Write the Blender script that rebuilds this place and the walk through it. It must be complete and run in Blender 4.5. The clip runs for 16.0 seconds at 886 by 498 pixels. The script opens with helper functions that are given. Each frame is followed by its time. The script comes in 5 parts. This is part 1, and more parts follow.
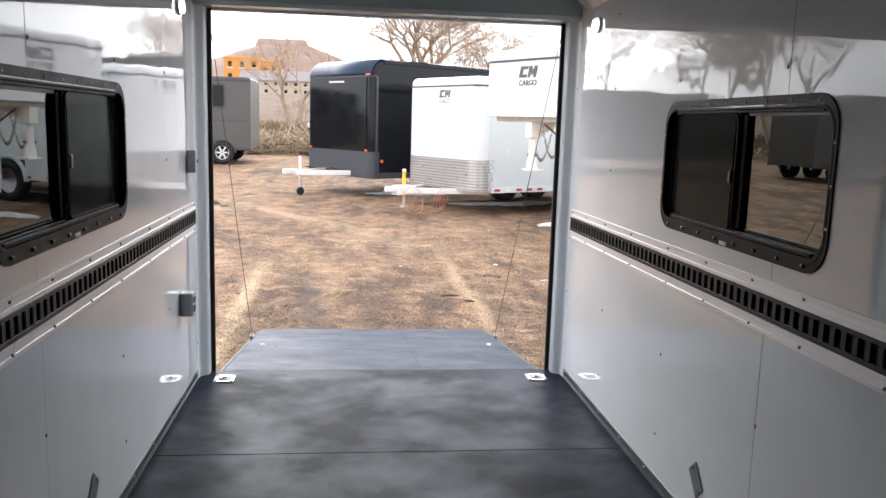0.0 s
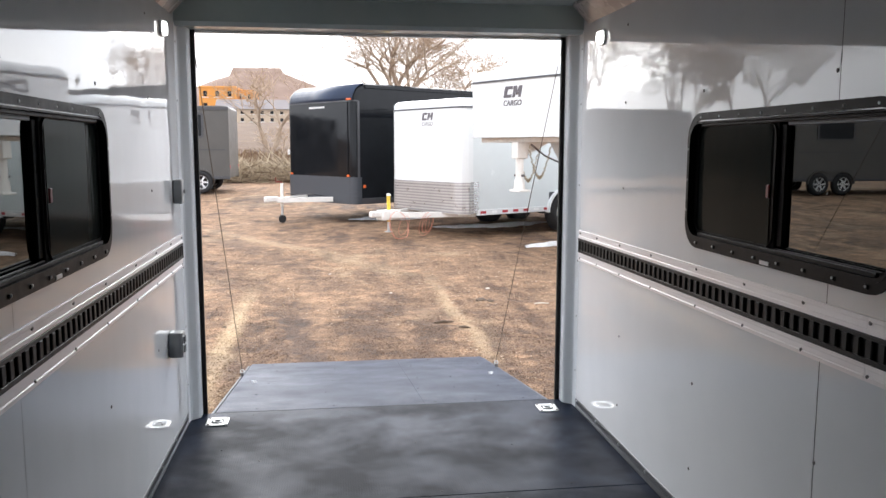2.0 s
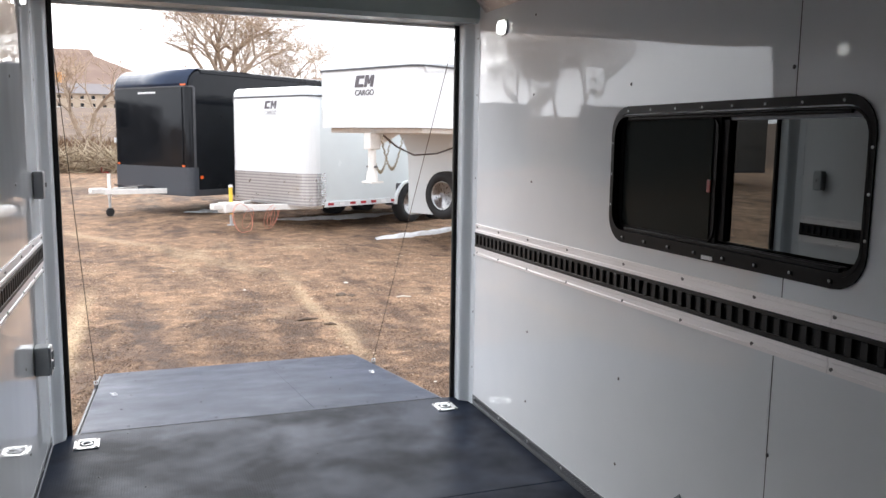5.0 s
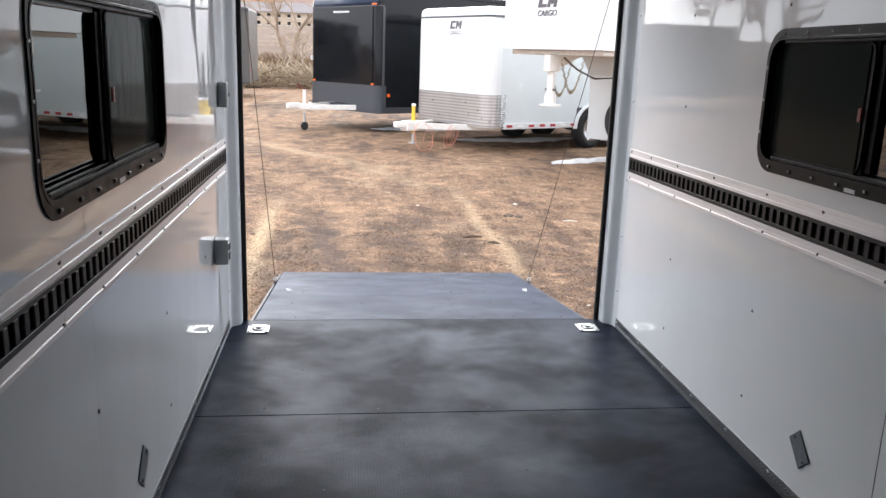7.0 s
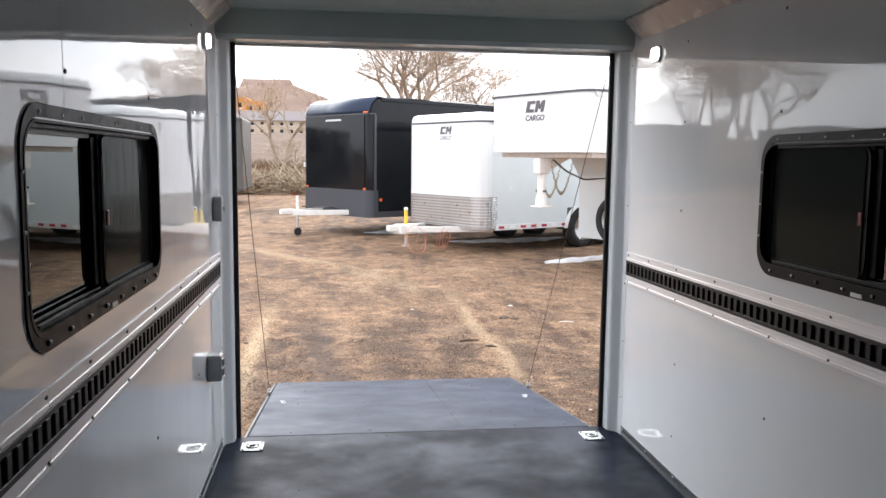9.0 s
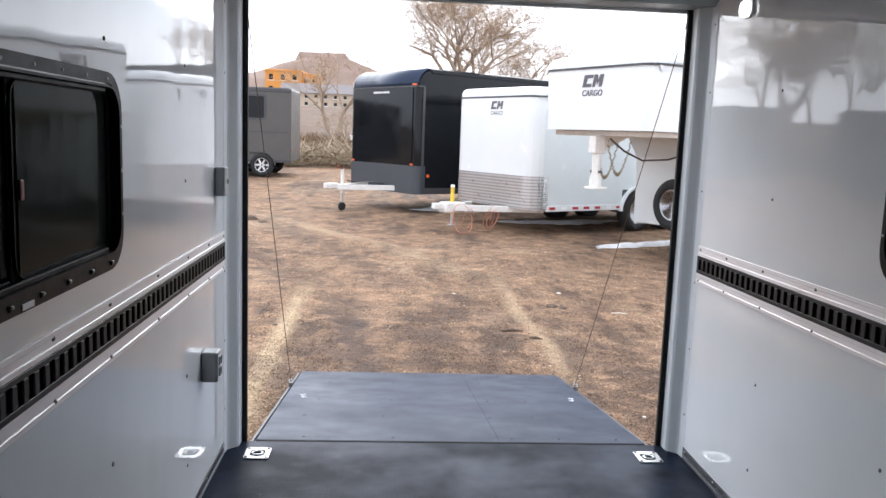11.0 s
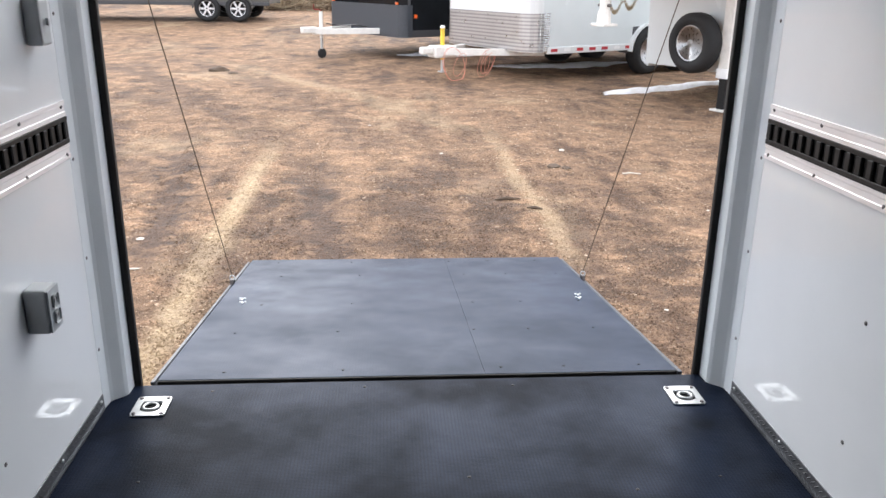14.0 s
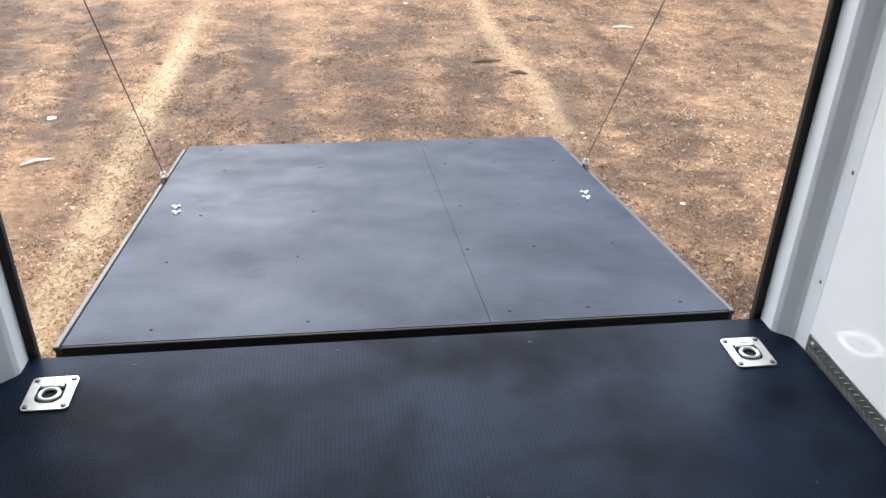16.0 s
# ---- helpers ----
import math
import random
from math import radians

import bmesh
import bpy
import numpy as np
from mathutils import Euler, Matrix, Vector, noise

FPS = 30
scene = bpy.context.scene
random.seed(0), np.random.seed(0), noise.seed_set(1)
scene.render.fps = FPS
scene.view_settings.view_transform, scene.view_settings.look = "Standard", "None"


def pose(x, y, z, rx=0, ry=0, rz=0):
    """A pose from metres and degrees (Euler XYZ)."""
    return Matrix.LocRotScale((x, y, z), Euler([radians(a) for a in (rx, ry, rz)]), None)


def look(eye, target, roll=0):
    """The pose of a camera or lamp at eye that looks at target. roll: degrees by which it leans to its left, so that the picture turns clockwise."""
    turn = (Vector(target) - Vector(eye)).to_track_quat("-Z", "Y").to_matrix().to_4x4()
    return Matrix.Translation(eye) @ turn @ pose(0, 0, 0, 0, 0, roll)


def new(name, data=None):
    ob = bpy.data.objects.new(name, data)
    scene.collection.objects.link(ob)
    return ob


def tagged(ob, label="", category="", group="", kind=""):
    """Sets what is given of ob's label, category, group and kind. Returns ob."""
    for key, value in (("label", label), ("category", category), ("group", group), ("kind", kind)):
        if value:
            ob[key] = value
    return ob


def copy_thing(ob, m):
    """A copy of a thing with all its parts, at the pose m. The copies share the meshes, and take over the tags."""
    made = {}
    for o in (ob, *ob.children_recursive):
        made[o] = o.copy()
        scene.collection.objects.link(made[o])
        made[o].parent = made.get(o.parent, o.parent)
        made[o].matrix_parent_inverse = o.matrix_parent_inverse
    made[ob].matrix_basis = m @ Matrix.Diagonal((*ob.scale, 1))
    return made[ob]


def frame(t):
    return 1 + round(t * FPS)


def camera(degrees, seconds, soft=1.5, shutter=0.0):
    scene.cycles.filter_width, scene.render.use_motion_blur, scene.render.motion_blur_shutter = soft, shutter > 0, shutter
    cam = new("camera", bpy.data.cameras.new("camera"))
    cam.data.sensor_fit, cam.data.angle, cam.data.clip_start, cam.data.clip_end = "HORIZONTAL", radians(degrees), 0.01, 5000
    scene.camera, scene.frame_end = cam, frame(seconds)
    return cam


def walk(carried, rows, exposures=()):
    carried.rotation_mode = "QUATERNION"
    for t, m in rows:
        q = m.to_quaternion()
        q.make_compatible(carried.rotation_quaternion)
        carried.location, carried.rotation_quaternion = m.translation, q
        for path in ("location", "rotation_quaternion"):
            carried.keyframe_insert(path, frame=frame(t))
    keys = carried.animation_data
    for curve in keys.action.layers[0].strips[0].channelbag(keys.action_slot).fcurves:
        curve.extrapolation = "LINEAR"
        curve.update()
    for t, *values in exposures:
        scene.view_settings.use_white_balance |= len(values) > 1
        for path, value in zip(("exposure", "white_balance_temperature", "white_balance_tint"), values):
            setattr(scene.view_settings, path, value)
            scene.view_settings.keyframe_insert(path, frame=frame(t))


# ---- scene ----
cam = camera(57.4, 16.0)
PATH = [
    (0, (-0.199, -4.346, 1.408), (0.028, -2.383, 1.103), 1.7),
    (0.5, (-0.21, -4.34, 1.415), (0.104, -2.383, 1.144), 1.7),
    (1, (-0.231, -4.344, 1.413), (0.048, -2.38, 1.156), 1.3),
    (1.5, (-0.253, -4.27, 1.397), (0.012, -2.306, 1.133), 0.7),
    (2, (-0.287, -4.111, 1.394), (-0.012, -2.146, 1.146), 0.1),
    (2.5, (-0.359, -4.008, 1.396), (-0.127, -2.038, 1.147), 1.2),
    (3, (-0.466, -3.924, 1.394), (-0.157, -1.965, 1.142), 1.4),
    (3.5, (-0.537, -3.828, 1.396), (0.046, -1.928, 1.176), 0.2),
    (3.7, (-0.551, -3.798, 1.395), (0.168, -1.945, 1.18), 0.3),
    (5.8, (-0.576, -3.902, 1.394), (-0.026, -2.007, 1.073), 1.6),
    (6, (-0.557, -3.914, 1.4), (-0.078, -2.004, 1.054), 2.0),
    (6.5, (-0.482, -3.966, 1.382), (-0.164, -2.04, 0.946), 2.6),
    (7, (-0.438, -4.008, 1.385), (-0.196, -2.076, 0.925), 2.0),
    (7.5, (-0.439, -4.025, 1.412), (-0.22, -2.065, 1.083), 1.5),
    (8, (-0.431, -4.025, 1.419), (-0.197, -2.055, 1.167), 1.1),
    (10.3, (-0.485, -3.652, 1.415), (-0.22, -1.681, 1.205), 0.6),
    (10.5, (-0.455, -3.588, 1.411), (-0.214, -1.615, 1.19), 0.9),
    (11, (-0.335, -3.396, 1.395), (-0.197, -1.42, 1.119), 2.1),
    (11.5, (-0.257, -3.195, 1.367), (-0.152, -1.249, 0.919), 2.4),
    (12, (-0.224, -2.979, 1.336), (-0.064, -1.08, 0.729), 2.0),
    (12.5, (-0.221, -2.809, 1.322), (-0.055, -0.945, 0.618), 2.5),
    (13, (-0.153, -2.611, 1.318), (-0.033, -0.759, 0.572), 2.3),
    (13.5, (-0.129, -2.492, 1.304), (-0.014, -0.637, 0.566), 1.4),
    (14, (-0.121, -2.324, 1.313), (0.017, -0.435, 0.671), 0.8),
    (14.5, (-0.126, -2.18, 1.319), (0.039, -0.298, 0.663), 1.2),
    (15, (-0.138, -1.975, 1.278), (-0.015, -0.179, 0.406), 1.7),
    (15.5, (-0.14, -1.792, 1.286), (-0.031, -0.049, 0.31), 2.4),
    (16, (-0.166, -1.58, 1.261), (0.07, 0.142, 0.27), 1.4),
]
EXPOSURES = [(0, 1.50, 6200, 10), (3.5, 1.34, 6200, 10), (5.8, 1.40, 6150, 10), (6.5, 1.36, 6100, 10), (7, 1.46, 6150, 10), (7.5, 1.56, 6200, 10), (8, 1.48, 6200, 10), (10.5, 1.30, 6150, 10), (11, 1.20, 5950, 10), (11.5, 1.02, 5750, 10), (12, 1.14, 5800, 10), (12.5, 1.15, 6000, 10), (13.5, 1.3, 6100, 10), (14, 1.4, 6150, 10), (14.5, 1.15, 6150, 10), (15.5, 1.55, 6250, 10), (16, 1.6, 6300, 10)]
walk(cam, [(t, look(eye, target, roll)) for t, eye, target, roll in PATH], EXPOSURES)

# ---------------------------------------------------------------- world and light
world = bpy.data.worlds.new("overcast_sky")
scene.world = world
world.use_nodes = True
wn, wl = world.node_tree.nodes, world.node_tree.links
wn.clear()
w_out = wn.new("ShaderNodeOutputWorld")
w_bg = wn.new("ShaderNodeBackground")
w_sky = wn.new("ShaderNodeTexSky")
w_sky.sky_type = "NISHITA"
w_sky.sun_disc = False
w_sky.sun_elevation = radians(37)
w_sky.sun_rotation = radians(-7)
w_sky.dust_density = 4.0
w_tc = wn.new("ShaderNodeTexCoord")
w_map = wn.new("ShaderNodeMapping")
w_map.inputs["Scale"].default_value = (1.4, 1.4, 4.0)
w_noise = wn.new("ShaderNodeTexNoise")
w_noise.inputs["Scale"].default_value = 2.2
w_noise.inputs["Detail"].default_value = 5.0
w_ramp = wn.new("ShaderNodeValToRGB")
w_ramp.color_ramp.elements[0].position = 0.30
w_ramp.color_ramp.elements[0].color = (7.7, 7.9, 8.4, 1)
w_ramp.color_ramp.elements[1].position = 0.62
w_ramp.color_ramp.elements[1].color = (10.4, 10.3, 10.4, 1)
w_mix = wn.new("ShaderNodeMix")
w_mix.data_type = "RGBA"
w_mix.inputs["Factor"].default_value = 0.88
wl.new(w_tc.outputs["Generated"], w_map.inputs["Vector"])
wl.new(w_map.outputs["Vector"], w_noise.inputs["Vector"])
wl.new(w_noise.outputs["Fac"], w_ramp.inputs["Fac"])
wl.new(w_sky.outputs["Color"], w_mix.inputs["A"])
wl.new(w_ramp.outputs["Color"], w_mix.inputs["B"])
wl.new(w_mix.outputs["Result"], w_bg.inputs["Color"])
w_bg.inputs["Strength"].default_value = 0.12
wl.new(w_bg.outputs["Background"], w_out.inputs["Surface"])

sun_data = bpy.data.lights.new("sun", "SUN")
sun_data.energy = 1.3
sun_data.angle = radians(70)
sun_data.color = (1.0, 0.96, 0.9)
sun = new("sun", sun_data)
sun.matrix_world = look((-1.5, 12, 9), (0, 0, 0))


# ---------------------------------------------------------------- materials
class Mat:
    """A node material around one Principled shader."""

    def __init__(self, name, color=(0.5, 0.5, 0.5), rough=0.5, metal=0.0, coat=0.0, ior=1.5):
        self.m = bpy.data.materials.new(name)
        self.m.use_nodes = True
        self.n, self.l = self.m.node_tree.nodes, self.m.node_tree.links
        self.b = self.n["Principled BSDF"]
        self.set(color, rough, metal, coat, ior)
        self.tc = self.n.new("ShaderNodeTexCoord")

    def set(self, color, rough, metal, coat, ior):
        b = self.b.inputs
        b["Base Color"].default_value = (*color, 1)
        b["Roughness"].default_value = rough
        b["Metallic"].default_value = metal
        b["Coat Weight"].default_value = coat
        b["Coat Roughness"].default_value = 0.03
        b["IOR"].default_value = ior

    def coords(self, scale=(1, 1, 1), rot=(0, 0, 0), world_space=False):
        mp = self.n.new("ShaderNodeMapping")
        mp.inputs["Scale"].default_value = scale
        mp.inputs["Rotation"].default_value = rot
        if world_space:
            g = self.n.new("ShaderNodeNewGeometry")
            self.l.new(g.outputs["Position"], mp.inputs["Vector"])
        else:
            self.l.new(self.tc.outputs["Object"], mp.inputs["Vector"])
        return mp.outputs["Vector"]

    def noise(self, scale, detail=4.0, vec=None, rough=0.55, dist=0.0):
        t = self.n.new("ShaderNodeTexNoise")
        t.inputs["Scale"].default_value = scale
        t.inputs["Detail"].default_value = detail
        t.inputs["Roughness"].default_value = rough
        t.inputs["Distortion"].default_value = dist
        self.l.new(vec if vec is not None else self.coords(), t.inputs["Vector"])
        return t.outputs["Fac"]

    def ramp(self, fac, stops):
        r = self.n.new("ShaderNodeValToRGB")
        e = r.color_ramp.elements
        while len(e) < len(stops):
            e.new(0.5)
        for k, (p, c) in enumerate(stops):
            e[k].position = p
            e[k].color = (*c, 1) if len(c) == 3 else c
        self.l.new(fac, r.inputs["Fac"])
        return r.outputs["Color"]

    def grey(self, fac, p0, v0, p1, v1):
        m = self.n.new("ShaderNodeMapRange")
        for k, v in zip(("From Min", "From Max", "To Min", "To Max"), (p0, p1, v0, v1)):
            m.inputs[k].default_value = v
        self.l.new(fac, m.inputs["Value"])
        return m.outputs["Result"]

    def math(self, op, a, b):
        m = self.n.new("ShaderNodeMath")
        m.operation = op
        for k, v in enumerate((a, b)):
            if isinstance(v, (int, float)):
                m.inputs[k].default_value = v
            else:
                self.l.new(v, m.inputs[k])
        return m.outputs["Value"]

    def mix(self, fac, a, b, blend="MIX"):
        m = self.n.new("ShaderNodeMix")
        m.data_type = "RGBA"
        m.blend_type = blend
        for key, v in (("Factor", fac), ("A", a), ("B", b)):
            sock = m.inputs[key] if key == "Factor" else [s for s in m.inputs if s.name == key and s.type == "RGBA"][0]
            if isinstance(v, (int, float)):
                sock.default_value = v
            elif isinstance(v, tuple):
                sock.default_value = (*v, 1)
            else:
                self.l.new(v, sock)
        return [s for s in m.outputs if s.type == "RGBA"][0]

    def color(self, out):
        self.l.new(out, self.b.inputs["Base Color"])
        return self

    def rough(self, out):
        self.l.new(out, self.b.inputs["Roughness"])
        return self

    def bump(self, height, dist=0.01, strength=1.0, coat=False):
        bn = self.n.new("ShaderNodeBump")
        bn.inputs["Distance"].default_value = dist
        bn.inputs["Strength"].default_value = strength
        self.l.new(height, bn.inputs["Height"])
        old = self.b.inputs["Normal"]
        if old.is_linked:
            self.l.new(old.links[0].from_socket, bn.inputs["Normal"])
        self.l.new(bn.outputs["Normal"], old)
        if coat:
            self.l.new(bn.outputs["Normal"], self.b.inputs["Coat Normal"])
        return self

    def island(self):
        g = self.n.new("ShaderNodeNewGeometry")
        return g.outputs["Random Per Island"]

    def objrand(self):
        g = self.n.new("ShaderNodeObjectInfo")
        return g.outputs["Random"]


def simple(name, color, rough, metal=0.0, coat=0.0, vary=0.12, scale=12.0, bump=0.0):
    """A material with mottled tone and roughness."""
    k = Mat(name, color, rough, metal, coat)
    f = k.noise(scale, 5)
    lo = tuple(c * (1 - vary) for c in color)
    hi = tuple(min(1, c * (1 + vary)) for c in color)
    k.color(k.ramp(f, [(0.3, lo), (0.7, hi)]))
    k.rough(k.grey(f, 0.3, max(0.02, rough - 0.06), 0.7, min(1, rough + 0.08)))
    if bump:
        k.bump(k.noise(scale * 6, 3), bump)
    return k.m


# glossy pre-painted wall sheet, gently rippled
k = Mat("wall_paint", (0.80, 0.82, 0.84), 0.05, 0, 0.72, 1.5)
k.b.inputs["Coat Roughness"].default_value = 0.02
k.b.inputs["Specular IOR Level"].default_value = 0.2
k.b.inputs["Coat IOR"].default_value = 1.52
rip = k.noise(1.6, 2.0, k.coords((1, 1.0, 0.55)), 0.4)
rip2 = k.noise(5.5, 1.0, k.coords((1, 1.0, 0.35)), 0.4)
k.color(k.ramp(k.noise(3.0, 6), [(0.3, (0.775, 0.795, 0.815)), (0.7, (0.82, 0.835, 0.85))]))
k.bump(k.math("ADD", k.math("MULTIPLY", rip, 0.0065), k.math("MULTIPLY", rip2, 0.0010)), 1.0, 1.0, True)
M_WALL = k.m

k = Mat("post_paint", (0.56, 0.60, 0.625), 0.34, 0, 0.25)
k.color(k.ramp(k.noise(5.0, 6), [(0.3, (0.70, 0.74, 0.77)), (0.72, (0.76, 0.79, 0.81))]))
k.bump(k.noise(240, 2), 0.0004)
M_POST = k.m

k = Mat("ceiling_paint", (0.52, 0.56, 0.55), 0.22, 0, 0.5)
k.color(k.ramp(k.noise(2.5, 5), [(0.3, (0.39, 0.45, 0.44)), (0.7, (0.46, 0.51, 0.50))]))
k.bump(k.math("MULTIPLY", k.noise(2.0, 2), 0.008), 1.0, 1.0, True)
M_CEIL = k.m


def weave_material(name, base, worn_sheen, worn_lo, worn_hi, depth, gloss, spec):
    """Black rubber coating with a fine woven diamond relief and dusty scuffs, relief shading and sheen put into colour.
    """
    k = Mat(name, base, 0.5)
    sep = k.n.new("ShaderNodeSeparateXYZ")
    k.l.new(k.coords(), sep.inputs[0])
    ux = k.math("MULTIPLY", sep.outputs[0], 2 * math.pi / 0.021)
    uy = k.math("MULTIPLY", sep.outputs[1], 2 * math.pi / 0.013)
    weave = k.math("MULTIPLY", k.math("SINE", k.math("ADD", ux, uy), 0), k.math("SINE", k.math("SUBTRACT", ux, uy), 0))
    big = k.noise(1.9, 5, k.coords((1.1, 1.4, 1)), 0.5, 0.25)
    mid = k.noise(7, 5)
    wear_sheen = k.grey(k.math("ADD", k.math("MULTIPLY", big, 0.75), k.math("MULTIPLY", mid, 0.25)), worn_lo, 0, worn_hi, 1)
    # light and dark of the weave relief are multiplied into the colour
    k.color(k.mix(1.0, k.mix(wear_sheen, base, worn_sheen), k.ramp(k.grey(weave, -1, 0, 1, 1), [(0.0, (1 - depth,) * 3), (1.0, (1 + depth,) * 3)]), "MULTIPLY"))
    k.b.inputs["Specular IOR Level"].default_value = spec
    k.b.inputs["Specular Tint"].default_value = (0.62, 0.76, 1.0, 1)
    k.rough(k.grey(wear_sheen, 0, gloss[0], 1, gloss[1]))
    k.bump(weave, 0.0001)
    k.bump(k.noise(160, 3), 0.0006)
    return k.m


# floor tones far darker than the ramp's; worn patches carry bluish sheen as colour
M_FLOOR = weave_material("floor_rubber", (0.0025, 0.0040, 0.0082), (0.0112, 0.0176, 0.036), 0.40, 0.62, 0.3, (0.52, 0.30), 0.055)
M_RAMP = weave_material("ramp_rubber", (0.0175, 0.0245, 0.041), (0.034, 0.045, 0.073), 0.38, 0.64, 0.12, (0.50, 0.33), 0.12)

M_ALU = simple("mill_aluminium", (0.90, 0.865, 0.86), 0.44, 0.3, 0, 0.02, 6)
M_STEEL = simple("galvanised_steel", (0.52, 0.535, 0.54), 0.42, 0.85, 0, 0.08, 60)
M_SCREW = simple("screw_steel", (0.16, 0.15, 0.15), 0.4, 1.0, 0, 0.2, 200)
M_BLACKPL = simple("black_plastic", (0.007, 0.007, 0.0075), 0.45, 0, 0, 0.2, 40)
M_BLACKPL.node_tree.nodes["Principled BSDF"].inputs["Specular IOR Level"].default_value = 0.3
M_BLACKFR = simple("black_frame", (0.006, 0.006, 0.0065), 0.42, 0, 0.0, 0.2, 30)
M_BLACKFR.node_tree.nodes["Principled BSDF"].inputs["Specular IOR Level"].default_value = 0.12
M_VOID = simple("vent_backing", (0.004, 0.004, 0.004), 0.8, 0, 0, 0.2, 30)
M_SEAL = simple("rubber_seal", (0.012, 0.010, 0.009), 0.7, 0, 0, 0.2, 50)
M_KICK = simple("tread_plate", (0.17, 0.175, 0.185), 0.42, 0.7, 0, 0.15, 25)
M_GREYBOX = simple("grey_box_paint", (0.40, 0.42, 0.43), 0.35, 0, 0.2, 0.06, 20)
M_GREYPL = simple("grey_plate", (0.20, 0.22, 0.24), 0.35, 0.4, 0, 0.15, 40)
M_WHITEPL = simple("white_plastic", (0.8, 0.8, 0.8), 0.35, 0, 0, 0.05, 30)
M_RED = simple("red_plastic", (0.25, 0.02, 0.015), 0.4)
M_CABLE = simple("steel_cable", (0.09, 0.065, 0.045), 0.6, 0.4)
M_WOOD = simple("trim_face", (0.42, 0.40, 0.38), 0.25, 0, 0.4, 0.1, 8)

k = Mat("lamp_lens", (0.9, 0.9, 0.9), 0.3)
k.b.inputs["Emission Color"].default_value = (1.0, 0.97, 0.88, 1)
k.b.inputs["Emission Strength"].default_value = 1.4
M_LAMP = k.m


def glass_material(name, tint, gloss_rough, gloss_ior):
    """Thin tinted pane: see-through tint under a mirror gloss that rises at grazing angles."""
    m = bpy.data.materials.new(name)
    m.use_nodes = True
    n, l = m.node_tree.nodes, m.node_tree.links
    n.clear()
    out = n.new("ShaderNodeOutputMaterial")
    mixs = n.new("ShaderNodeMixShader")
    tr = n.new("ShaderNodeBsdfTransparent")
    tr.inputs["Color"].default_value = (*tint, 1)
    gl = n.new("ShaderNodeBsdfGlossy")
    gl.inputs["Roughness"].default_value = gloss_rough
    gl.inputs["Color"].default_value = (0.92, 0.96, 0.94, 1)
    fr = n.new("ShaderNodeFresnel")
    fr.inputs["IOR"].default_value = gloss_ior
    l.new(fr.outputs[0], mixs.inputs[0])
    l.new(tr.outputs[0], mixs.inputs[1])
    l.new(gl.outputs[0], mixs.inputs[2])
    l.new(mixs.outputs[0], out.inputs[0])
    return m


M_GLASS = glass_material("tinted_glass", (0.17, 0.185, 0.175), 0.0, 2.05)


def screen_material():
    """Dark insect mesh before a tinted pane: slack mesh gives wavering upright streaks in its dull gloss."""
    m = glass_material("screened_glass", (0.06, 0.066, 0.064), 0.08, 1.22)
    n, l = m.node_tree.nodes, m.node_tree.links
    gl = [q for q in n if q.type == "BSDF_GLOSSY"][0]
    tc, mp, nz, bp = n.new("ShaderNodeTexCoord"), n.new("ShaderNodeMapping"), n.new("ShaderNodeTexNoise"), n.new("ShaderNodeBump")
    mp.inputs["Scale"].default_value = (1, 16, 1.6)
    nz.inputs["Scale"].default_value = 1.6
    nz.inputs["Detail"].default_value = 2.0
    bp.inputs["Distance"].default_value = 0.0016
    l.new(tc.outputs["Object"], mp.inputs["Vector"])
    l.new(mp.outputs["Vector"], nz.inputs["Vector"])
    l.new(nz.outputs["Fac"], bp.inputs["Height"])
    l.new(bp.outputs["Normal"], gl.inputs["Normal"])
    df, mx = n.new("ShaderNodeBsdfDiffuse"), n.new("ShaderNodeMixShader")
    df.inputs["Color"].default_value = (0.050, 0.058, 0.055, 1)
    old = [q for q in n if q.type == "MIX_SHADER" and q != mx][0]
    mx.inputs[0].default_value = 0.55
    l.new(old.outputs[0], mx.inputs[1])
    l.new(df.outputs[0], mx.inputs[2])
    l.new(mx.outputs[0], [q for q in n if q.type == "OUTPUT_MATERIAL"][0].inputs[0])
    return m


M_SCREEN = screen_material()

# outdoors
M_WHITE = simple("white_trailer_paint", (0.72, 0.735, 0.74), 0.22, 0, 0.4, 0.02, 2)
# same white for bodies turned from the sun, their shade put into the colour
M_WHITE_SHADED = simple("white_paint_shaded", (0.64, 0.675, 0.68), 0.2, 0, 0.5, 0.03, 2)
M_BLACK = simple("black_gloss_paint", (0.007, 0.008, 0.010), 0.05, 0, 0.0, 0.2, 3)
M_BLACK.node_tree.nodes["Principled BSDF"].inputs["Specular IOR Level"].default_value = 0.2
M_NAVY = simple("blue_black_cap_paint", (0.016, 0.027, 0.055), 0.34, 0, 0.0, 0.15, 3)
M_NAVY.node_tree.nodes["Principled BSDF"].inputs["Specular IOR Level"].default_value = 0.25
M_GUARD = simple("charcoal_guard", (0.042, 0.047, 0.057), 0.45, 0, 0.1, 0.12, 18)
M_GREYTR = simple("charcoal_trailer_paint", (0.078, 0.073, 0.067), 0.42, 0, 0.0, 0.08, 3)
M_TRIM = simple("dark_trim", (0.05, 0.05, 0.055), 0.4)
M_TYRE = simple("tyre_rubber", (0.012, 0.012, 0.013), 0.75, 0, 0, 0.25, 30, 0.002)
M_RIM = simple("rim_metal", (0.62, 0.62, 0.63), 0.3, 1.0, 0, 0.08, 30)
M_TONGUE = simple("white_frame_paint", (0.72, 0.70, 0.66), 0.4, 0, 0.1, 0.08, 14)
M_YELLOW = simple("yellow_jack_grip", (0.75, 0.52, 0.05), 0.5)
M_ORANGE = simple("orange_reflector", (0.75, 0.13, 0.02), 0.3)
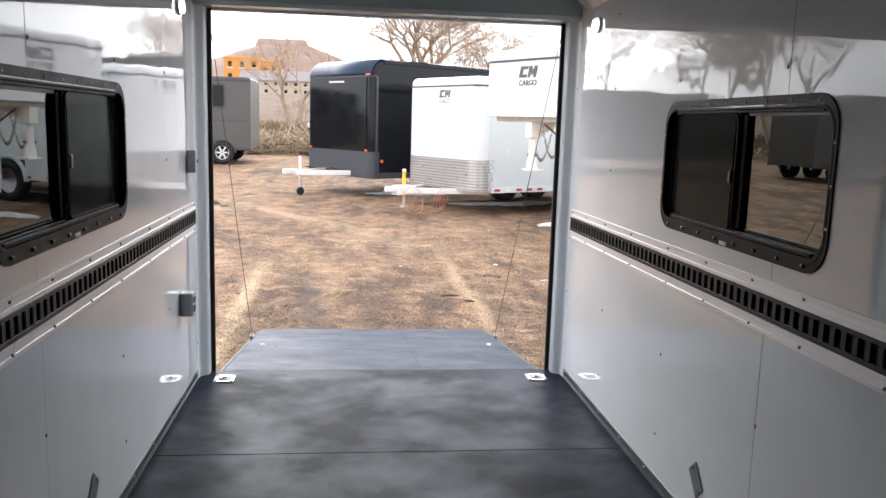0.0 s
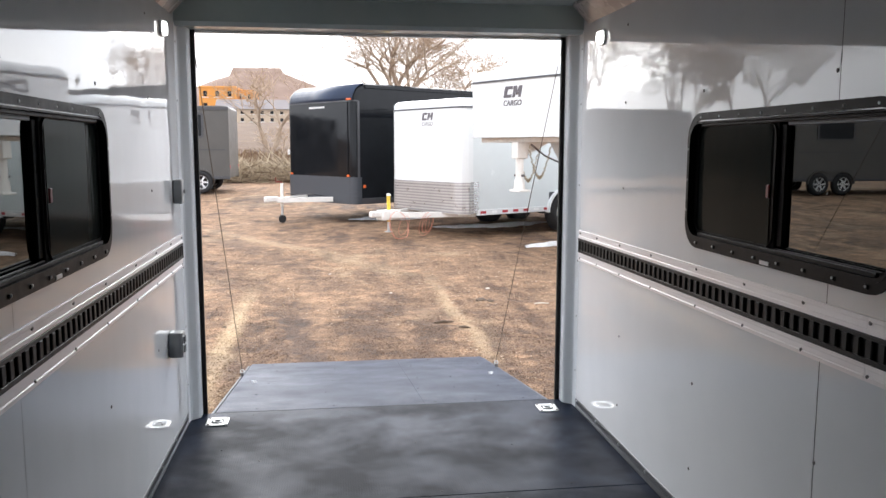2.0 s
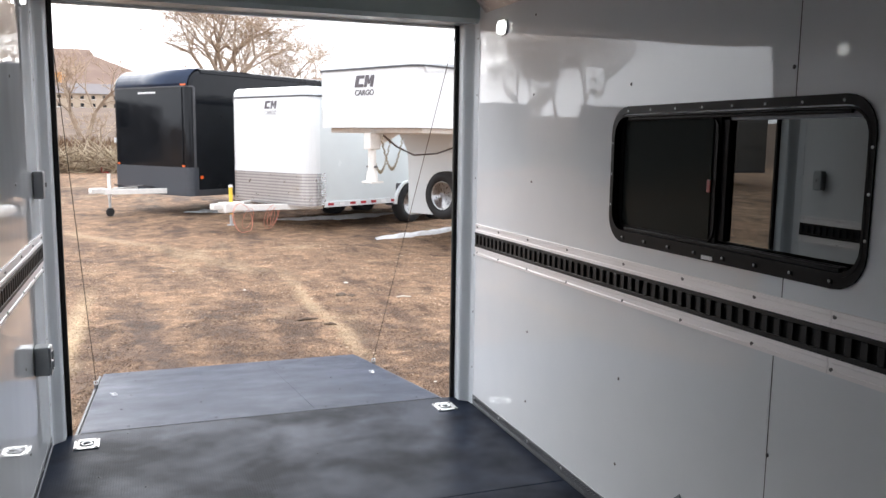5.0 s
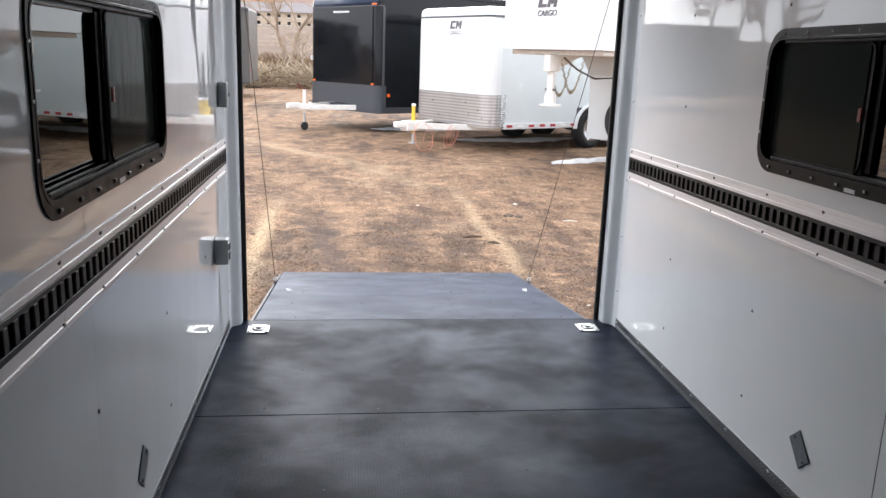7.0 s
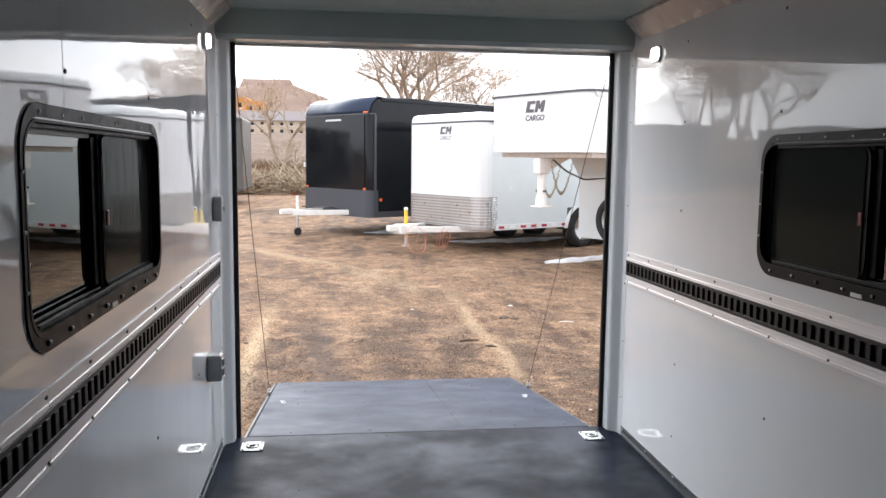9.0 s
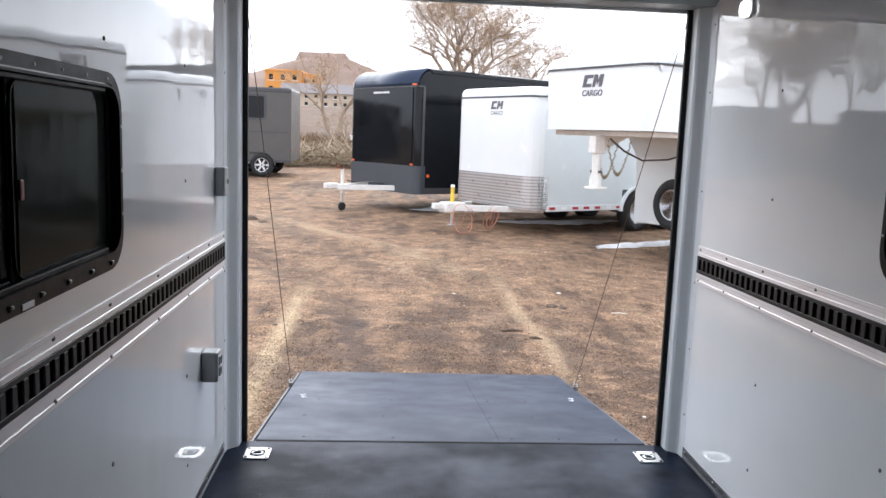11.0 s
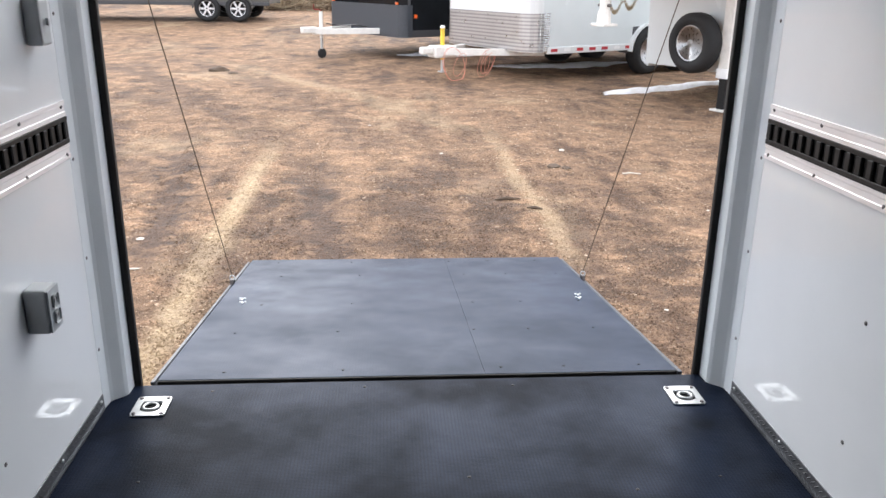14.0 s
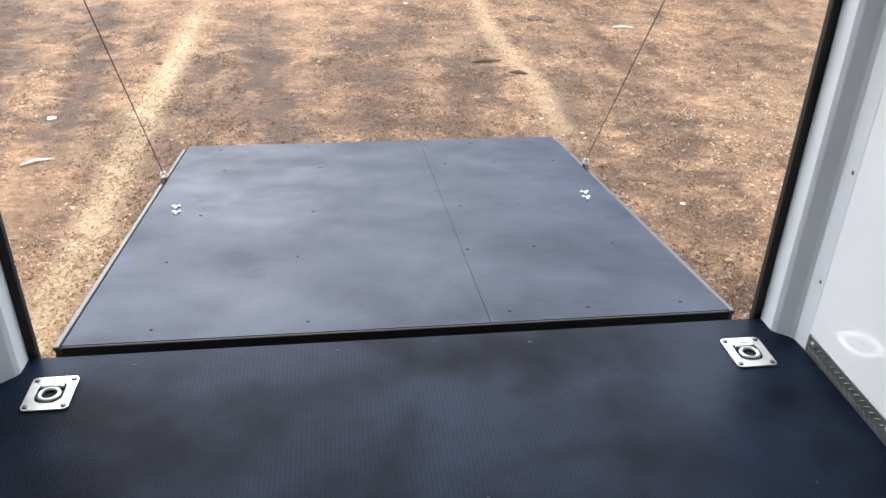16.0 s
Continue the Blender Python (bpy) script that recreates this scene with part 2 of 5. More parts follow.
M_REDTAPE = simple("red_tape", (0.42, 0.03, 0.04), 0.4)
M_LOGO = simple("grey_lettering", (0.10, 0.09, 0.10), 0.5)
M_LOGOW = simple("white_lettering", (0.8, 0.8, 0.8), 0.4)
M_CHAIN = simple("chain_steel", (0.45, 0.40, 0.30), 0.4, 1.0)
M_PINK = simple("orange_strap", (0.62, 0.24, 0.16), 0.6)
M_DARKWIN = simple("dark_window", (0.012, 0.013, 0.015), 0.10, 0, 0.0)
M_DARKWIN.node_tree.nodes["Principled BSDF"].inputs["Specular IOR Level"].default_value = 0.15

k = Mat("diamond_tread_guard", (0.70, 0.70, 0.71), 0.2, 1.0)
v = k.coords((1, 1, 1), (radians(45), 0, 0))
sep = k.n.new("ShaderNodeSeparateXYZ")
k.l.new(v, sep.inputs[0])
sy = k.math("SINE", k.math("MULTIPLY", sep.outputs[1], 2 * math.pi / 0.045), 0)
sz = k.math("SINE", k.math("MULTIPLY", sep.outputs[2], 2 * math.pi / 0.045), 0)
k.bump(k.math("MULTIPLY", sy, sz), 0.004)
k.rough(k.grey(k.noise(14, 4), 0.3, 0.16, 0.7, 0.34))
M_TREAD = k.m
k = Mat("ribbed_guard_sheet", (0.5, 0.49, 0.48), 0.32, 0.75)
sep = k.n.new("ShaderNodeSeparateXYZ")
k.l.new(k.coords(), sep.inputs[0])
# flat sheet: rib shading put into the colour as light and dark stripes
rib_shade = k.grey(k.math("SINE", k.math("MULTIPLY", sep.outputs[2], 2 * math.pi / 0.052), 0), -1, 0, 1, 1)
k.color(k.mix(1.0, k.ramp(rib_shade, [(0.1, (0.36, 0.35, 0.35)), (0.7, (0.60, 0.58, 0.57))]), k.ramp(k.noise(2.5, 5), [(0.3, (0.88, 0.88, 0.88)), (0.7, (1.0, 1.0, 1.0))]), "MULTIPLY"))
k.rough(k.grey(k.noise(9, 4), 0.3, 0.26, 0.7, 0.4))
M_RIB = k.m

k = Mat("bark", (0.2, 0.15, 0.11), 0.85)
k.color(k.ramp(k.noise(3, 6), [(0.3, (0.27, 0.205, 0.15)), (0.7, (0.46, 0.365, 0.275))]))
M_BARK = k.m
k = Mat("twigs", (0.3, 0.22, 0.15), 0.85)
k.color(k.ramp(k.noise(0.8, 4), [(0.3, (0.28, 0.20, 0.135)), (0.7, (0.50, 0.375, 0.255))]))
M_TWIG = k.m
k = Mat("dry_brush", (0.3, 0.24, 0.17), 0.9)
k.color(k.ramp(k.island(), [(0.0, (0.15, 0.105, 0.07)), (0.5, (0.34, 0.27, 0.18)), (1.0, (0.5, 0.42, 0.3))]))
M_BRUSH = k.m
k = Mat("field_grass", (0.25, 0.17, 0.1), 0.95)
k.color(k.ramp(k.island(), [(0.0, (0.085, 0.045, 0.026)), (0.6, (0.17, 0.105, 0.060)), (1.0, (0.30, 0.215, 0.125))]))
M_GRASS = k.m
k = Mat("snow", (0.82, 0.82, 0.84), 0.6)
k.bump(k.noise(14, 4), 0.02)
k.color(k.ramp(k.noise(6, 5), [(0.3, (0.62, 0.60, 0.58)), (0.6, (0.84, 0.84, 0.86))]))
M_SNOW = k.m

# dirt yard: packed soil, gravel, damp tyre tracks and straw
class Yard:
    """Masks shared by the soil and the loose chips that lie on it."""

    def __init__(self, k):
        self.k = k
        self.P = k.coords((1, 1, 1), (0, 0, 0), True)
        self.mid = k.noise(4.0, 8, k.coords((0.9, 1.1, 1), (0, 0, 0.05), True), 0.70, 0.4)
        sp = k.n.new("ShaderNodeSeparateXYZ")
        k.l.new(self.P, sp.inputs[0])
        self.x, self.y = sp.outputs[0], sp.outputs[1]
        self.wob = k.math("MULTIPLY", k.math("SUBTRACT", k.noise(1.2, 3, self.P), 0.5), 0.16)

    def line(self, cx, slope, bend, y0, y1, half, rag=0.22):
        """A ragged strip along x = cx + slope * (y - y0) + bend * (y - y0)^2."""
        k = self.k
        dy = k.math("SUBTRACT", self.y, y0)
        centre = k.math("ADD", cx, k.math("MULTIPLY", dy, k.math("ADD", slope, k.math("MULTIPLY", dy, bend))))
        dx = k.math("ABSOLUTE", k.math("ADD", k.math("SUBTRACT", self.x, centre), self.wob), 0)
        across = k.grey(k.math("ADD", dx, k.math("MULTIPLY", k.math("SUBTRACT", self.mid, 0.5), rag)), half * 0.3, 1, half, 0)
        along = k.math("MULTIPLY", k.grey(self.y, y0 - 0.4, 0, y0 + 0.3, 1), k.grey(self.y, y1 - 1.2, 1, y1 + 0.8, 0))
        return k.math("MULTIPLY", across, along)

    def most(self, masks):
        out = masks[0]
        for m in masks[1:]:
            out = self.k.math("MAXIMUM", out, m)
        return out

    def damp(self):
        """Damp soil: large patches, torn blotches, small crumbs and wheel tracks."""
        k = self.k
        big = k.noise(0.55, 5, k.coords((1.0, 0.55, 1), (0, 0, radians(-12)), True), 0.6, 0.6)
        streak = k.noise(1.3, 5, k.coords((2.0, 0.25, 1), (0, 0, radians(4)), True), 0.6, 0.4)
        blot = k.noise(1.9, 12, k.coords((1.0, 0.9, 1), (0, 0, 0.1), True), 0.76, 0.5)
        soft = k.math("ADD", k.math("MULTIPLY", big, 0.40), k.math("ADD", k.math("MULTIPLY", streak, 0.2), k.math("MULTIPLY", blot, 0.40)))
        patches = k.math("MULTIPLY", k.grey(soft, 0.435, 1, 0.505, 0), 0.80)
        crumbs = k.math("MULTIPLY", k.grey(k.noise(6.5, 10, k.coords((1.05, 1.0, 1), (0, 0, -0.1), True), 0.76, 0.5), 0.39, 1, 0.465, 0), 0.6)
        tracks = self.most([
            self.line(-0.36, -0.15, 0.0, 1.7, 5.0, 0.26, 0.6),
            self.line(-1.55, -0.16, 0.0, 2.4, 6.0, 0.24, 0.7),
            self.line(-2.05, -0.10, -0.02, 1.2, 7.5, 0.40, 0.8),
            k.math("MULTIPLY", self.line(0.55, 0.1, 0.0, 2.6, 4.6, 0.28, 1.0), 0.8),
            k.math("MULTIPLY", self.line(-1.3, -0.35, -0.035, 5.6, 13.0, 0.42, 1.1), 0.75),
            k.math("MULTIPLY", self.line(-0.1, -0.30, -0.03, 5.4, 13.0, 0.34, 1.1), 0.6),
            k.math("MULTIPLY", self.line(1.3, 0.12, 0.03, 1.0, 3.6, 0.30, 1.0), 0.7)])
        return self.most([patches, crumbs, k.math("MULTIPLY", tracks, 0.9)])

    def straw(self):
        k = self.k
        rows = self.most([
            self.line(-1.22, 0.0, 0.0, 0.0, 5.3, 0.125, 0.14),
            k.math("MULTIPLY", self.line(1.04, -0.02, 0.0, 2.4, 6.2, 0.10, 0.32), 0.6),
            k.math("MULTIPLY", self.line(0.75, -0.45, -0.03, 6.2, 12.0, 0.30, 0.9), 0.45)])
        patch = k.grey(k.noise(0.8, 6, k.coords((1, 0.6, 1), (0, 0, 0.5), True), 0.65, 0.3), 0.55, 0, 0.68, 0.55)
        return k.math("MULTIPLY", self.most([rows, patch]), 0.85)


k = Mat("dirt_yard", (0.25, 0.18, 0.12), 0.92)
yard = Yard(k)
P, mid = yard.P, yard.mid
fine = k.math("ADD", k.math("MULTIPLY", k.noise(30, 8, P, 0.8), 0.6), k.math("MULTIPLY", k.noise(110, 3, P, 0.7), 0.4))
base = k.ramp(fine, [(0.28, (0.090, 0.056, 0.034)), (0.43, (0.225, 0.148, 0.092)), (0.54, (0.37, 0.253, 0.161)), (0.68, (0.62, 0.465, 0.32))])
base = k.mix(1.0, base, k.ramp(mid, [(0.34, (0.44, 0.40, 0.36)), (0.5, (0.84, 0.78, 0.72)), (0.64, (1.30, 1.22, 1.12))]), "MULTIPLY")
damp = yard.damp()
col = k.mix(damp, base, k.mix(1.0, base, (0.26, 0.215, 0.19), "MULTIPLY"))
straw_c = k.ramp(k.noise(60, 5, P, 0.7), [(0.3, (0.36, 0.265, 0.15)), (0.65, (0.68, 0.54, 0.35))])
col = k.mix(k.math("MULTIPLY", yard.straw(), k.math("SUBTRACT", 1.0, k.math("MULTIPLY", damp, 0.6))), col, straw_c)
field_c = k.ramp(k.noise(0.35, 6, P, 0.7), [(0.3, (0.055, 0.030, 0.017)), (0.5, (0.11, 0.066, 0.037)), (0.7, (0.19, 0.13, 0.073))])
col = k.mix(k.grey(yard.y, 27.0, 0, 33.0, 1), col, field_c)
k.color(k.mix(1.0, col, (0.91, 0.865, 0.85), "MULTIPLY"))
k.bump(k.math("ADD", k.math("MULTIPLY", mid, 0.07), k.math("MULTIPLY", fine, 0.034)), 0.8)
k.rough(k.grey(damp, 0, 0.95, 1, 0.8))
M_DIRT = k.m

k = Mat("straw_chips", (0.4, 0.3, 0.18), 0.9)
yard = Yard(k)
chip_c = k.ramp(k.island(), [(0.0, (0.115, 0.074, 0.046)), (0.35, (0.26, 0.173, 0.110)), (0.75, (0.42, 0.295, 0.194)), (0.93, (0.58, 0.44, 0.31)), (1.0, (0.76, 0.64, 0.49))])
chip_c = k.mix(yard.straw(), chip_c, k.ramp(k.island(), [(0.0, (0.33, 0.24, 0.135)), (1.0, (0.66, 0.52, 0.33))]))
k.color(k.mix(1.0, k.mix(yard.damp(), chip_c, k.mix(1.0, chip_c, (0.32, 0.265, 0.235), "MULTIPLY")), (0.90, 0.87, 0.86), "MULTIPLY"))
M_CHIPS = k.m

k = Mat("mesa_rock", (0.3, 0.2, 0.15), 0.95)
k.color(k.ramp(k.noise(0.02, 6, k.coords((1, 1, 2.5)), 0.65), [(0.3, (0.145, 0.092, 0.070)), (0.5, (0.21, 0.143, 0.110)), (0.7, (0.29, 0.215, 0.17))]))
M_MESA = k.m
M_ORANGEB = simple("orange_stucco", (0.62, 0.27, 0.06), 0.8, 0, 0, 0.06, 0.4)
M_BEIGEB = simple("beige_stucco", (0.50, 0.40, 0.30), 0.85, 0, 0, 0.06, 0.4)
M_ROOFB = simple("grey_roof", (0.16, 0.14, 0.14), 0.8, 0, 0, 0.1, 0.5)
M_POSTW = simple("weathered_post", (0.12, 0.085, 0.06), 0.9)


# ---------------------------------------------------------------- mesh helpers
def mesh_from(bm, name, smooth=False):
    me = bpy.data.meshes.new(name)
    bm.normal_update()
    bm.to_mesh(me)
    bm.free()
    if smooth:
        for p in me.polygons:
            p.use_smooth = True
    return me


def part(name, bm, material, parent=None, label="", smooth=False):
    me = bm if isinstance(bm, bpy.types.Mesh) else mesh_from(bm, name, smooth)
    if not me.materials:
        me.materials.append(material)
    ob = new(name, me)
    if parent is not None:
        ob.parent = parent
    if label:
        tagged(ob, label=label)
    return ob


def empty(name, m, label, category, group="", kind=""):
    ob = new(name)
    ob.empty_display_size = 0.1
    ob.matrix_world = m
    return tagged(ob, label, category, group, kind)


def box(x0, x1, y0, y1, z0, z1, bevel=0.0, seg=2, bm=None):
    own = bm is None
    bm = bmesh.new() if own else bm
    r = bmesh.ops.create_cube(bm, size=1.0)
    vs = r["verts"]
    for v in vs:
        v.co = Vector(((x0 + x1) / 2 + v.co.x * (x1 - x0), (y0 + y1) / 2 + v.co.y * (y1 - y0), (z0 + z1) / 2 + v.co.z * (z1 - z0)))
    if bevel > 0:
        es = list({e for v in vs for e in v.link_edges})
        bmesh.ops.bevel(bm, geom=es, offset=bevel, segments=seg, profile=0.5, affect="EDGES")
    return bm


def tube(points, radius, sides=8, bm=None, closed=False):
    """A round bar along points; radius is one number or one per point."""
    bm = bmesh.new() if bm is None else bm
    pts = [Vector(p) for p in points]
    rads = radius if isinstance(radius, (list, tuple)) else [radius] * len(pts)
    rings = []
    for k, p in enumerate(pts):
        a = pts[k - 1] if (k > 0 or closed) else p
        b = pts[(k + 1) % len(pts)] if (k < len(pts) - 1 or closed) else p
        d = (b - a).normalized()
        q = d.to_track_quat("Z", "Y")
        rings.append([bm.verts.new(p + q @ Vector((math.cos(t) * rads[k], math.sin(t) * rads[k], 0))) for t in [2 * math.pi * j / sides for j in range(sides)]])
    n = len(rings)
    for k in range(n if closed else n - 1):
        a, b = rings[k], rings[(k + 1) % n]
        for j in range(sides):
            bm.faces.new((a[j], a[(j + 1) % sides], b[(j + 1) % sides], b[j]))
    if not closed:
        bm.faces.new(rings[0][::-1])
        bm.faces.new(rings[-1])
    return bm


def rounded(u0, u1, v0, v1, r, n=6):
    """Points round a rectangle with rounded corners."""
    out = []
    for cu, cv, a0 in ((u1 - r, v1 - r, 0), (u0 + r, v1 - r, 90), (u0 + r, v0 + r, 180), (u1 - r, v0 + r, 270)):
        for j in range(n + 1):
            a = radians(a0 + 90 * j / n)
            out.append((cu + r * math.cos(a), cv + r * math.sin(a)))
    return out


def plate(outer, holes, w0, w1, place):
    """A flat plate between w0 and w1 with holes; place maps (u, v, w) to the world."""
    bm = bmesh.new()
    edges = []
    for loop in [outer] + list(holes):
        vs = [bm.verts.new((u, v, 0)) for u, v in loop]
        edges += [bm.edges.new((vs[j], vs[(j + 1) % len(vs)])) for j in range(len(vs))]
    bmesh.ops.triangle_fill(bm, use_beauty=True, use_dissolve=False, edges=edges)
    bmesh.ops.dissolve_limit(bm, angle_limit=0.01, verts=bm.verts, edges=bm.edges)
    r = bmesh.ops.extrude_face_region(bm, geom=bm.faces[:])
    for v in r["geom"]:
        if isinstance(v, bmesh.types.BMVert):
            v.co.z = 1
    for v in bm.verts:
        v.co = Vector(place(v.co.x, v.co.y, w1 if v.co.z > 0.5 else w0))
    bmesh.ops.recalc_face_normals(bm, faces=bm.faces[:])
    return bm


def prism(profile, a, b, place):
    """A profile (u, v) swept from a to b; place maps (u, v, w) to the world."""
    bm = bmesh.new()
    lo = [bm.verts.new(place(u, v, a)) for u, v in profile]
    hi = [bm.verts.new(place(u, v, b)) for u, v in profile]
    n = len(profile)
    for j in range(n):
        bm.faces.new((lo[j], lo[(j + 1) % n], hi[(j + 1) % n], hi[j]))
    bm.faces.new(lo[::-1])
    bm.faces.new(hi)
    bmesh.ops.recalc_face_normals(bm, faces=bm.faces[:])
    return bm


def disc_stack(rings, sides=24, hollow=False):
    """A turned shape about the Y axis from (radius, y) rings."""
    bm = bmesh.new()
    loops = [[bm.verts.new((r * math.cos(2 * math.pi * j / sides), y, r * math.sin(2 * math.pi * j / sides))) for j in range(sides)] for r, y in rings]
    for a, b in zip(loops, loops[1:]):
        for j in range(sides):
            bm.faces.new((a[j], a[(j + 1) % sides], b[(j + 1) % sides], b[j]))
    if hollow:
        a, b = loops[-1], loops[0]
        for j in range(sides):
            bm.faces.new((a[j], a[(j + 1) % sides], b[(j + 1) % sides], b[j]))
    else:
        bm.faces.new(loops[0])
        bm.faces.new(loops[-1][::-1])
    bmesh.ops.recalc_face_normals(bm, faces=bm.faces[:])
    return bm


def lettering(name, text, size, material, parent, m, depth=0.004, label="", shear=0.0, bold=0.0):
    cu = bpy.data.curves.new(name, "FONT")
    cu.body, cu.size, cu.extrude, cu.align_x, cu.align_y, cu.shear, cu.offset = text, size, depth, "CENTER", "CENTER", shear, bold * size
    tmp = bpy.data.objects.new(name, cu)
    me = bpy.data.meshes.new_from_object(tmp)
    bpy.data.objects.remove(tmp)
    me.materials.clear()
    ob = part(name, me, material, parent, label)
    ob.matrix_local = m
    return ob


# ---------------------------------------------------------------- the cargo trailer interior
W = 1.015          # half width between wall faces
Y_BACK = -6.2      # front bulkhead
H_WALL = 2.10
WIN = (-2.422, -1.284, 1.040, 1.518)
BAND = (0.853, 0.927)


def side_place(s):
    return lambda u, v, w: (s * w, u, v)


def interior_wall(s, name):
    pl = side_place(s)
    hole = rounded(WIN[0] + 0.013, WIN[1] - 0.013, WIN[2] + 0.03, WIN[3] - 0.03, 0.075)
    core = plate([(Y_BACK - 0.05, -0.02), (0.0, -0.02), (0.0, 2.2), (Y_BACK - 0.05, 2.2)], [hole], W + 0.014, W + 0.07, pl)
    wall = part(name, core, M_WALL)
    tagged(wall, "glossy light grey trailer side wall with a slider window", "wall", kind="structure")
    seam_up, seam_low = -2.158, -2.142
    for v0, v1, seam, holes in ((BAND[1] + 0.01, H_WALL, seam_up, [hole]), (0.0, BAND[0] - 0.01, seam_low, [])):
        for side in (0, 1):
            bm = plate([(Y_BACK, v0), (-0.0015, v0), (-0.0015, v1), (Y_BACK, v1)], holes, W, W + 0.012, pl)
            geom = bm.verts[:] + bm.edges[:] + bm.faces[:]
            if side:
                bmesh.ops.bisect_plane(bm, geom=geom, plane_co=(0, seam + 0.0021, 0), plane_no=(0, 1, 0), clear_inner=True)
            else:
                bmesh.ops.bisect_plane(bm, geom=geom, plane_co=(0, seam - 0.0021, 0), plane_no=(0, 1, 0), clear_outer=True)
            part("wall_panel", bm, M_WALL, wall)
        part("seam_backing", box(*sorted((s * (W + 0.0012), s * (W + 0.0032))), seam - 0.0022, seam + 0.0022, v0 + 0.01, WIN[2] if holes else v1), M_VOID, wall)
        if holes:
            part("seam_backing", box(*sorted((s * (W + 0.0012), s * (W + 0.0032))), seam - 0.0022, seam + 0.0022, WIN[3], v1 - 0.01), M_VOID, wall)
    # screws in columns along the wall studs
    cols = [-0.63 - 0.758 * j for j in range(6)]
    screw = disc_stack([(0.0062, 0), (0.0058, 0.0015), (0.003, 0.0032)], 8)
    me = mesh_from(screw, "screw")
    for cy in cols:
        for cz in (0.215, 0.54, 1.216 if cy > -1 else None, 1.594, 1.93):
            if cz is None:
                continue
            ob = part("screw", me, M_SCREW, wall)
            ob.matrix_world = pose(s * W, cy, cz, 0, 0, 90 * s)
    for cz in (0.2, 0.5, 0.80, 1.2, 1.62, 1.9):
        ob = part("screw", me, M_SCREW, wall)
        ob.matrix_world = pose(s * W, 0.016, cz, 0, 0, 90 * s)
    return wall


wall_left = interior_wall(-1, "wall_left")
wall_right = interior_wall(1, "wall_right")


def post(s, name):
    """Painted steel door jamb with a chamfer and a black seal."""
    prof = [(W, 0.0), (W - 0.004, 0.048), (W - 0.012, 0.058), (W - 0.040, 0.082), (W - 0.048, 0.094), (W - 0.050, 0.150), (W + 0.07, 0.150), (W + 0.07, 0.0)]
    ob = part(name, prism(prof, 0.0, 1.99, lambda u, v, w: (s * u, v, w)), M_POST)
    tagged(ob, "pale grey painted steel rear door jamb", "door jamb", kind="structure")
    part("door_seal", box(*sorted((s * (W - 0.072), s * (W + 0.068))), 0.150, 0.172, -0.02, 1.99, 0.004), M_SEAL, ob, "black rubber door seal")
    return ob


post(-1, "door_post_left")
post(1, "door_post_right")

floor = part("floor", box(-W - 0.06, W + 0.06, Y_BACK, 0.148, -0.10, -0.012), M_BLACKPL)
tagged(floor, "black textured rubber trailer floor in wide sheets", "floor", kind="structure")
for y0, y1 in ((-1.0185, 0.152), (-2.24, -1.0215), (-3.46, -2.243), (-4.68, -3.463), (Y_BACK, -4.683)):
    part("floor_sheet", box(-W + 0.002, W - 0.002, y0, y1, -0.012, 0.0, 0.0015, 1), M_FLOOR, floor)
me_fs = mesh_from(disc_stack([(0.005, 0), (0.0045, 0.001), (0.002, 0.002)], 8), "screw")
for fx, fy in ((-0.62, -0.55), (0.1, -0.42), (0.55, -0.5), (-0.75, -0.95), (-0.3, -0.98), (0.15, -0.98), (0.7, -0.97), (0.3, 0.1), (-0.2, 0.11), (-0.7, 0.1), (0.8, -0.45), (-0.45, -1.07), (0.4, -1.08), (-0.8, -0.4), (0.2, -1.5), (-0.5, -1.6)):
    ob = part("screw", me_fs, M_BLACKPL, floor)
    ob.matrix_world = pose(fx, fy, 0.0, 90)

# added filler box, near-black in place of the shade in the ramp gap
part("sill", box(-W - 0.05, W + 0.05, 0.149, 0.216, -0.14, -0.075, 0.002), M_VOID, floor, "near-black filler for the shaded ramp gap")

# tread-plate kick strips along the wall feet
for s, nm in ((-1, "kick_strip_left"), (1, "kick_strip_right")):
    ks = part(nm, box(*sorted((s * (W - 0.0035), s * (W - 0.0005))), Y_BACK, -0.004, 0.001, 0.056, 0.001, 1), M_KICK)
    tagged(ks, "dull aluminium tread-plate kick strip at the wall foot", "trim", kind="structure")
    bm = bmesh.new()
    for j in range(150):
        y = -0.02 - j * 0.021
        for z, d in ((0.016, 1), (0.038, -1)):
            a = Vector((s * (W - 0.0038), y, z))
            tube([a + Vector((0, -0.008, -0.006 * d)), a + Vector((0, 0.008, 0.006 * d))], 0.0022, 4, bm)
    tagged(part("tread_bars", bm, M_KICK, ks), kind="stuff")
    me_ks = mesh_from(disc_stack([(0.007, 0), (0.0065, 0.002), (0.003, 0.004)], 8), "screw")
    for y in (-0.03, -0.35, -0.67, -0.99, -1.31, -1.63, -1.95, -2.27, -2.59):
        ob = part("screw", me_ks, M_STEEL, ks)
        ob.matrix_world = pose(s * (W - 0.004), y, 0.04, 0, 0, 90 * s)

front = part("wall_front", box(-W - 0.07, W + 0.07, Y_BACK - 0.06, Y_BACK, -0.1, 2.2), M_WALL)
tagged(front, "glossy light grey front bulkhead wall", "wall", kind="structure")
ceiling = part("ceiling", box(-W - 0.07, W + 0.07, Y_BACK - 0.06, 0.17, 2.11, 2.2), M_CEIL)
tagged(ceiling, "glossy grey-green trailer ceiling", "ceiling", kind="structure")
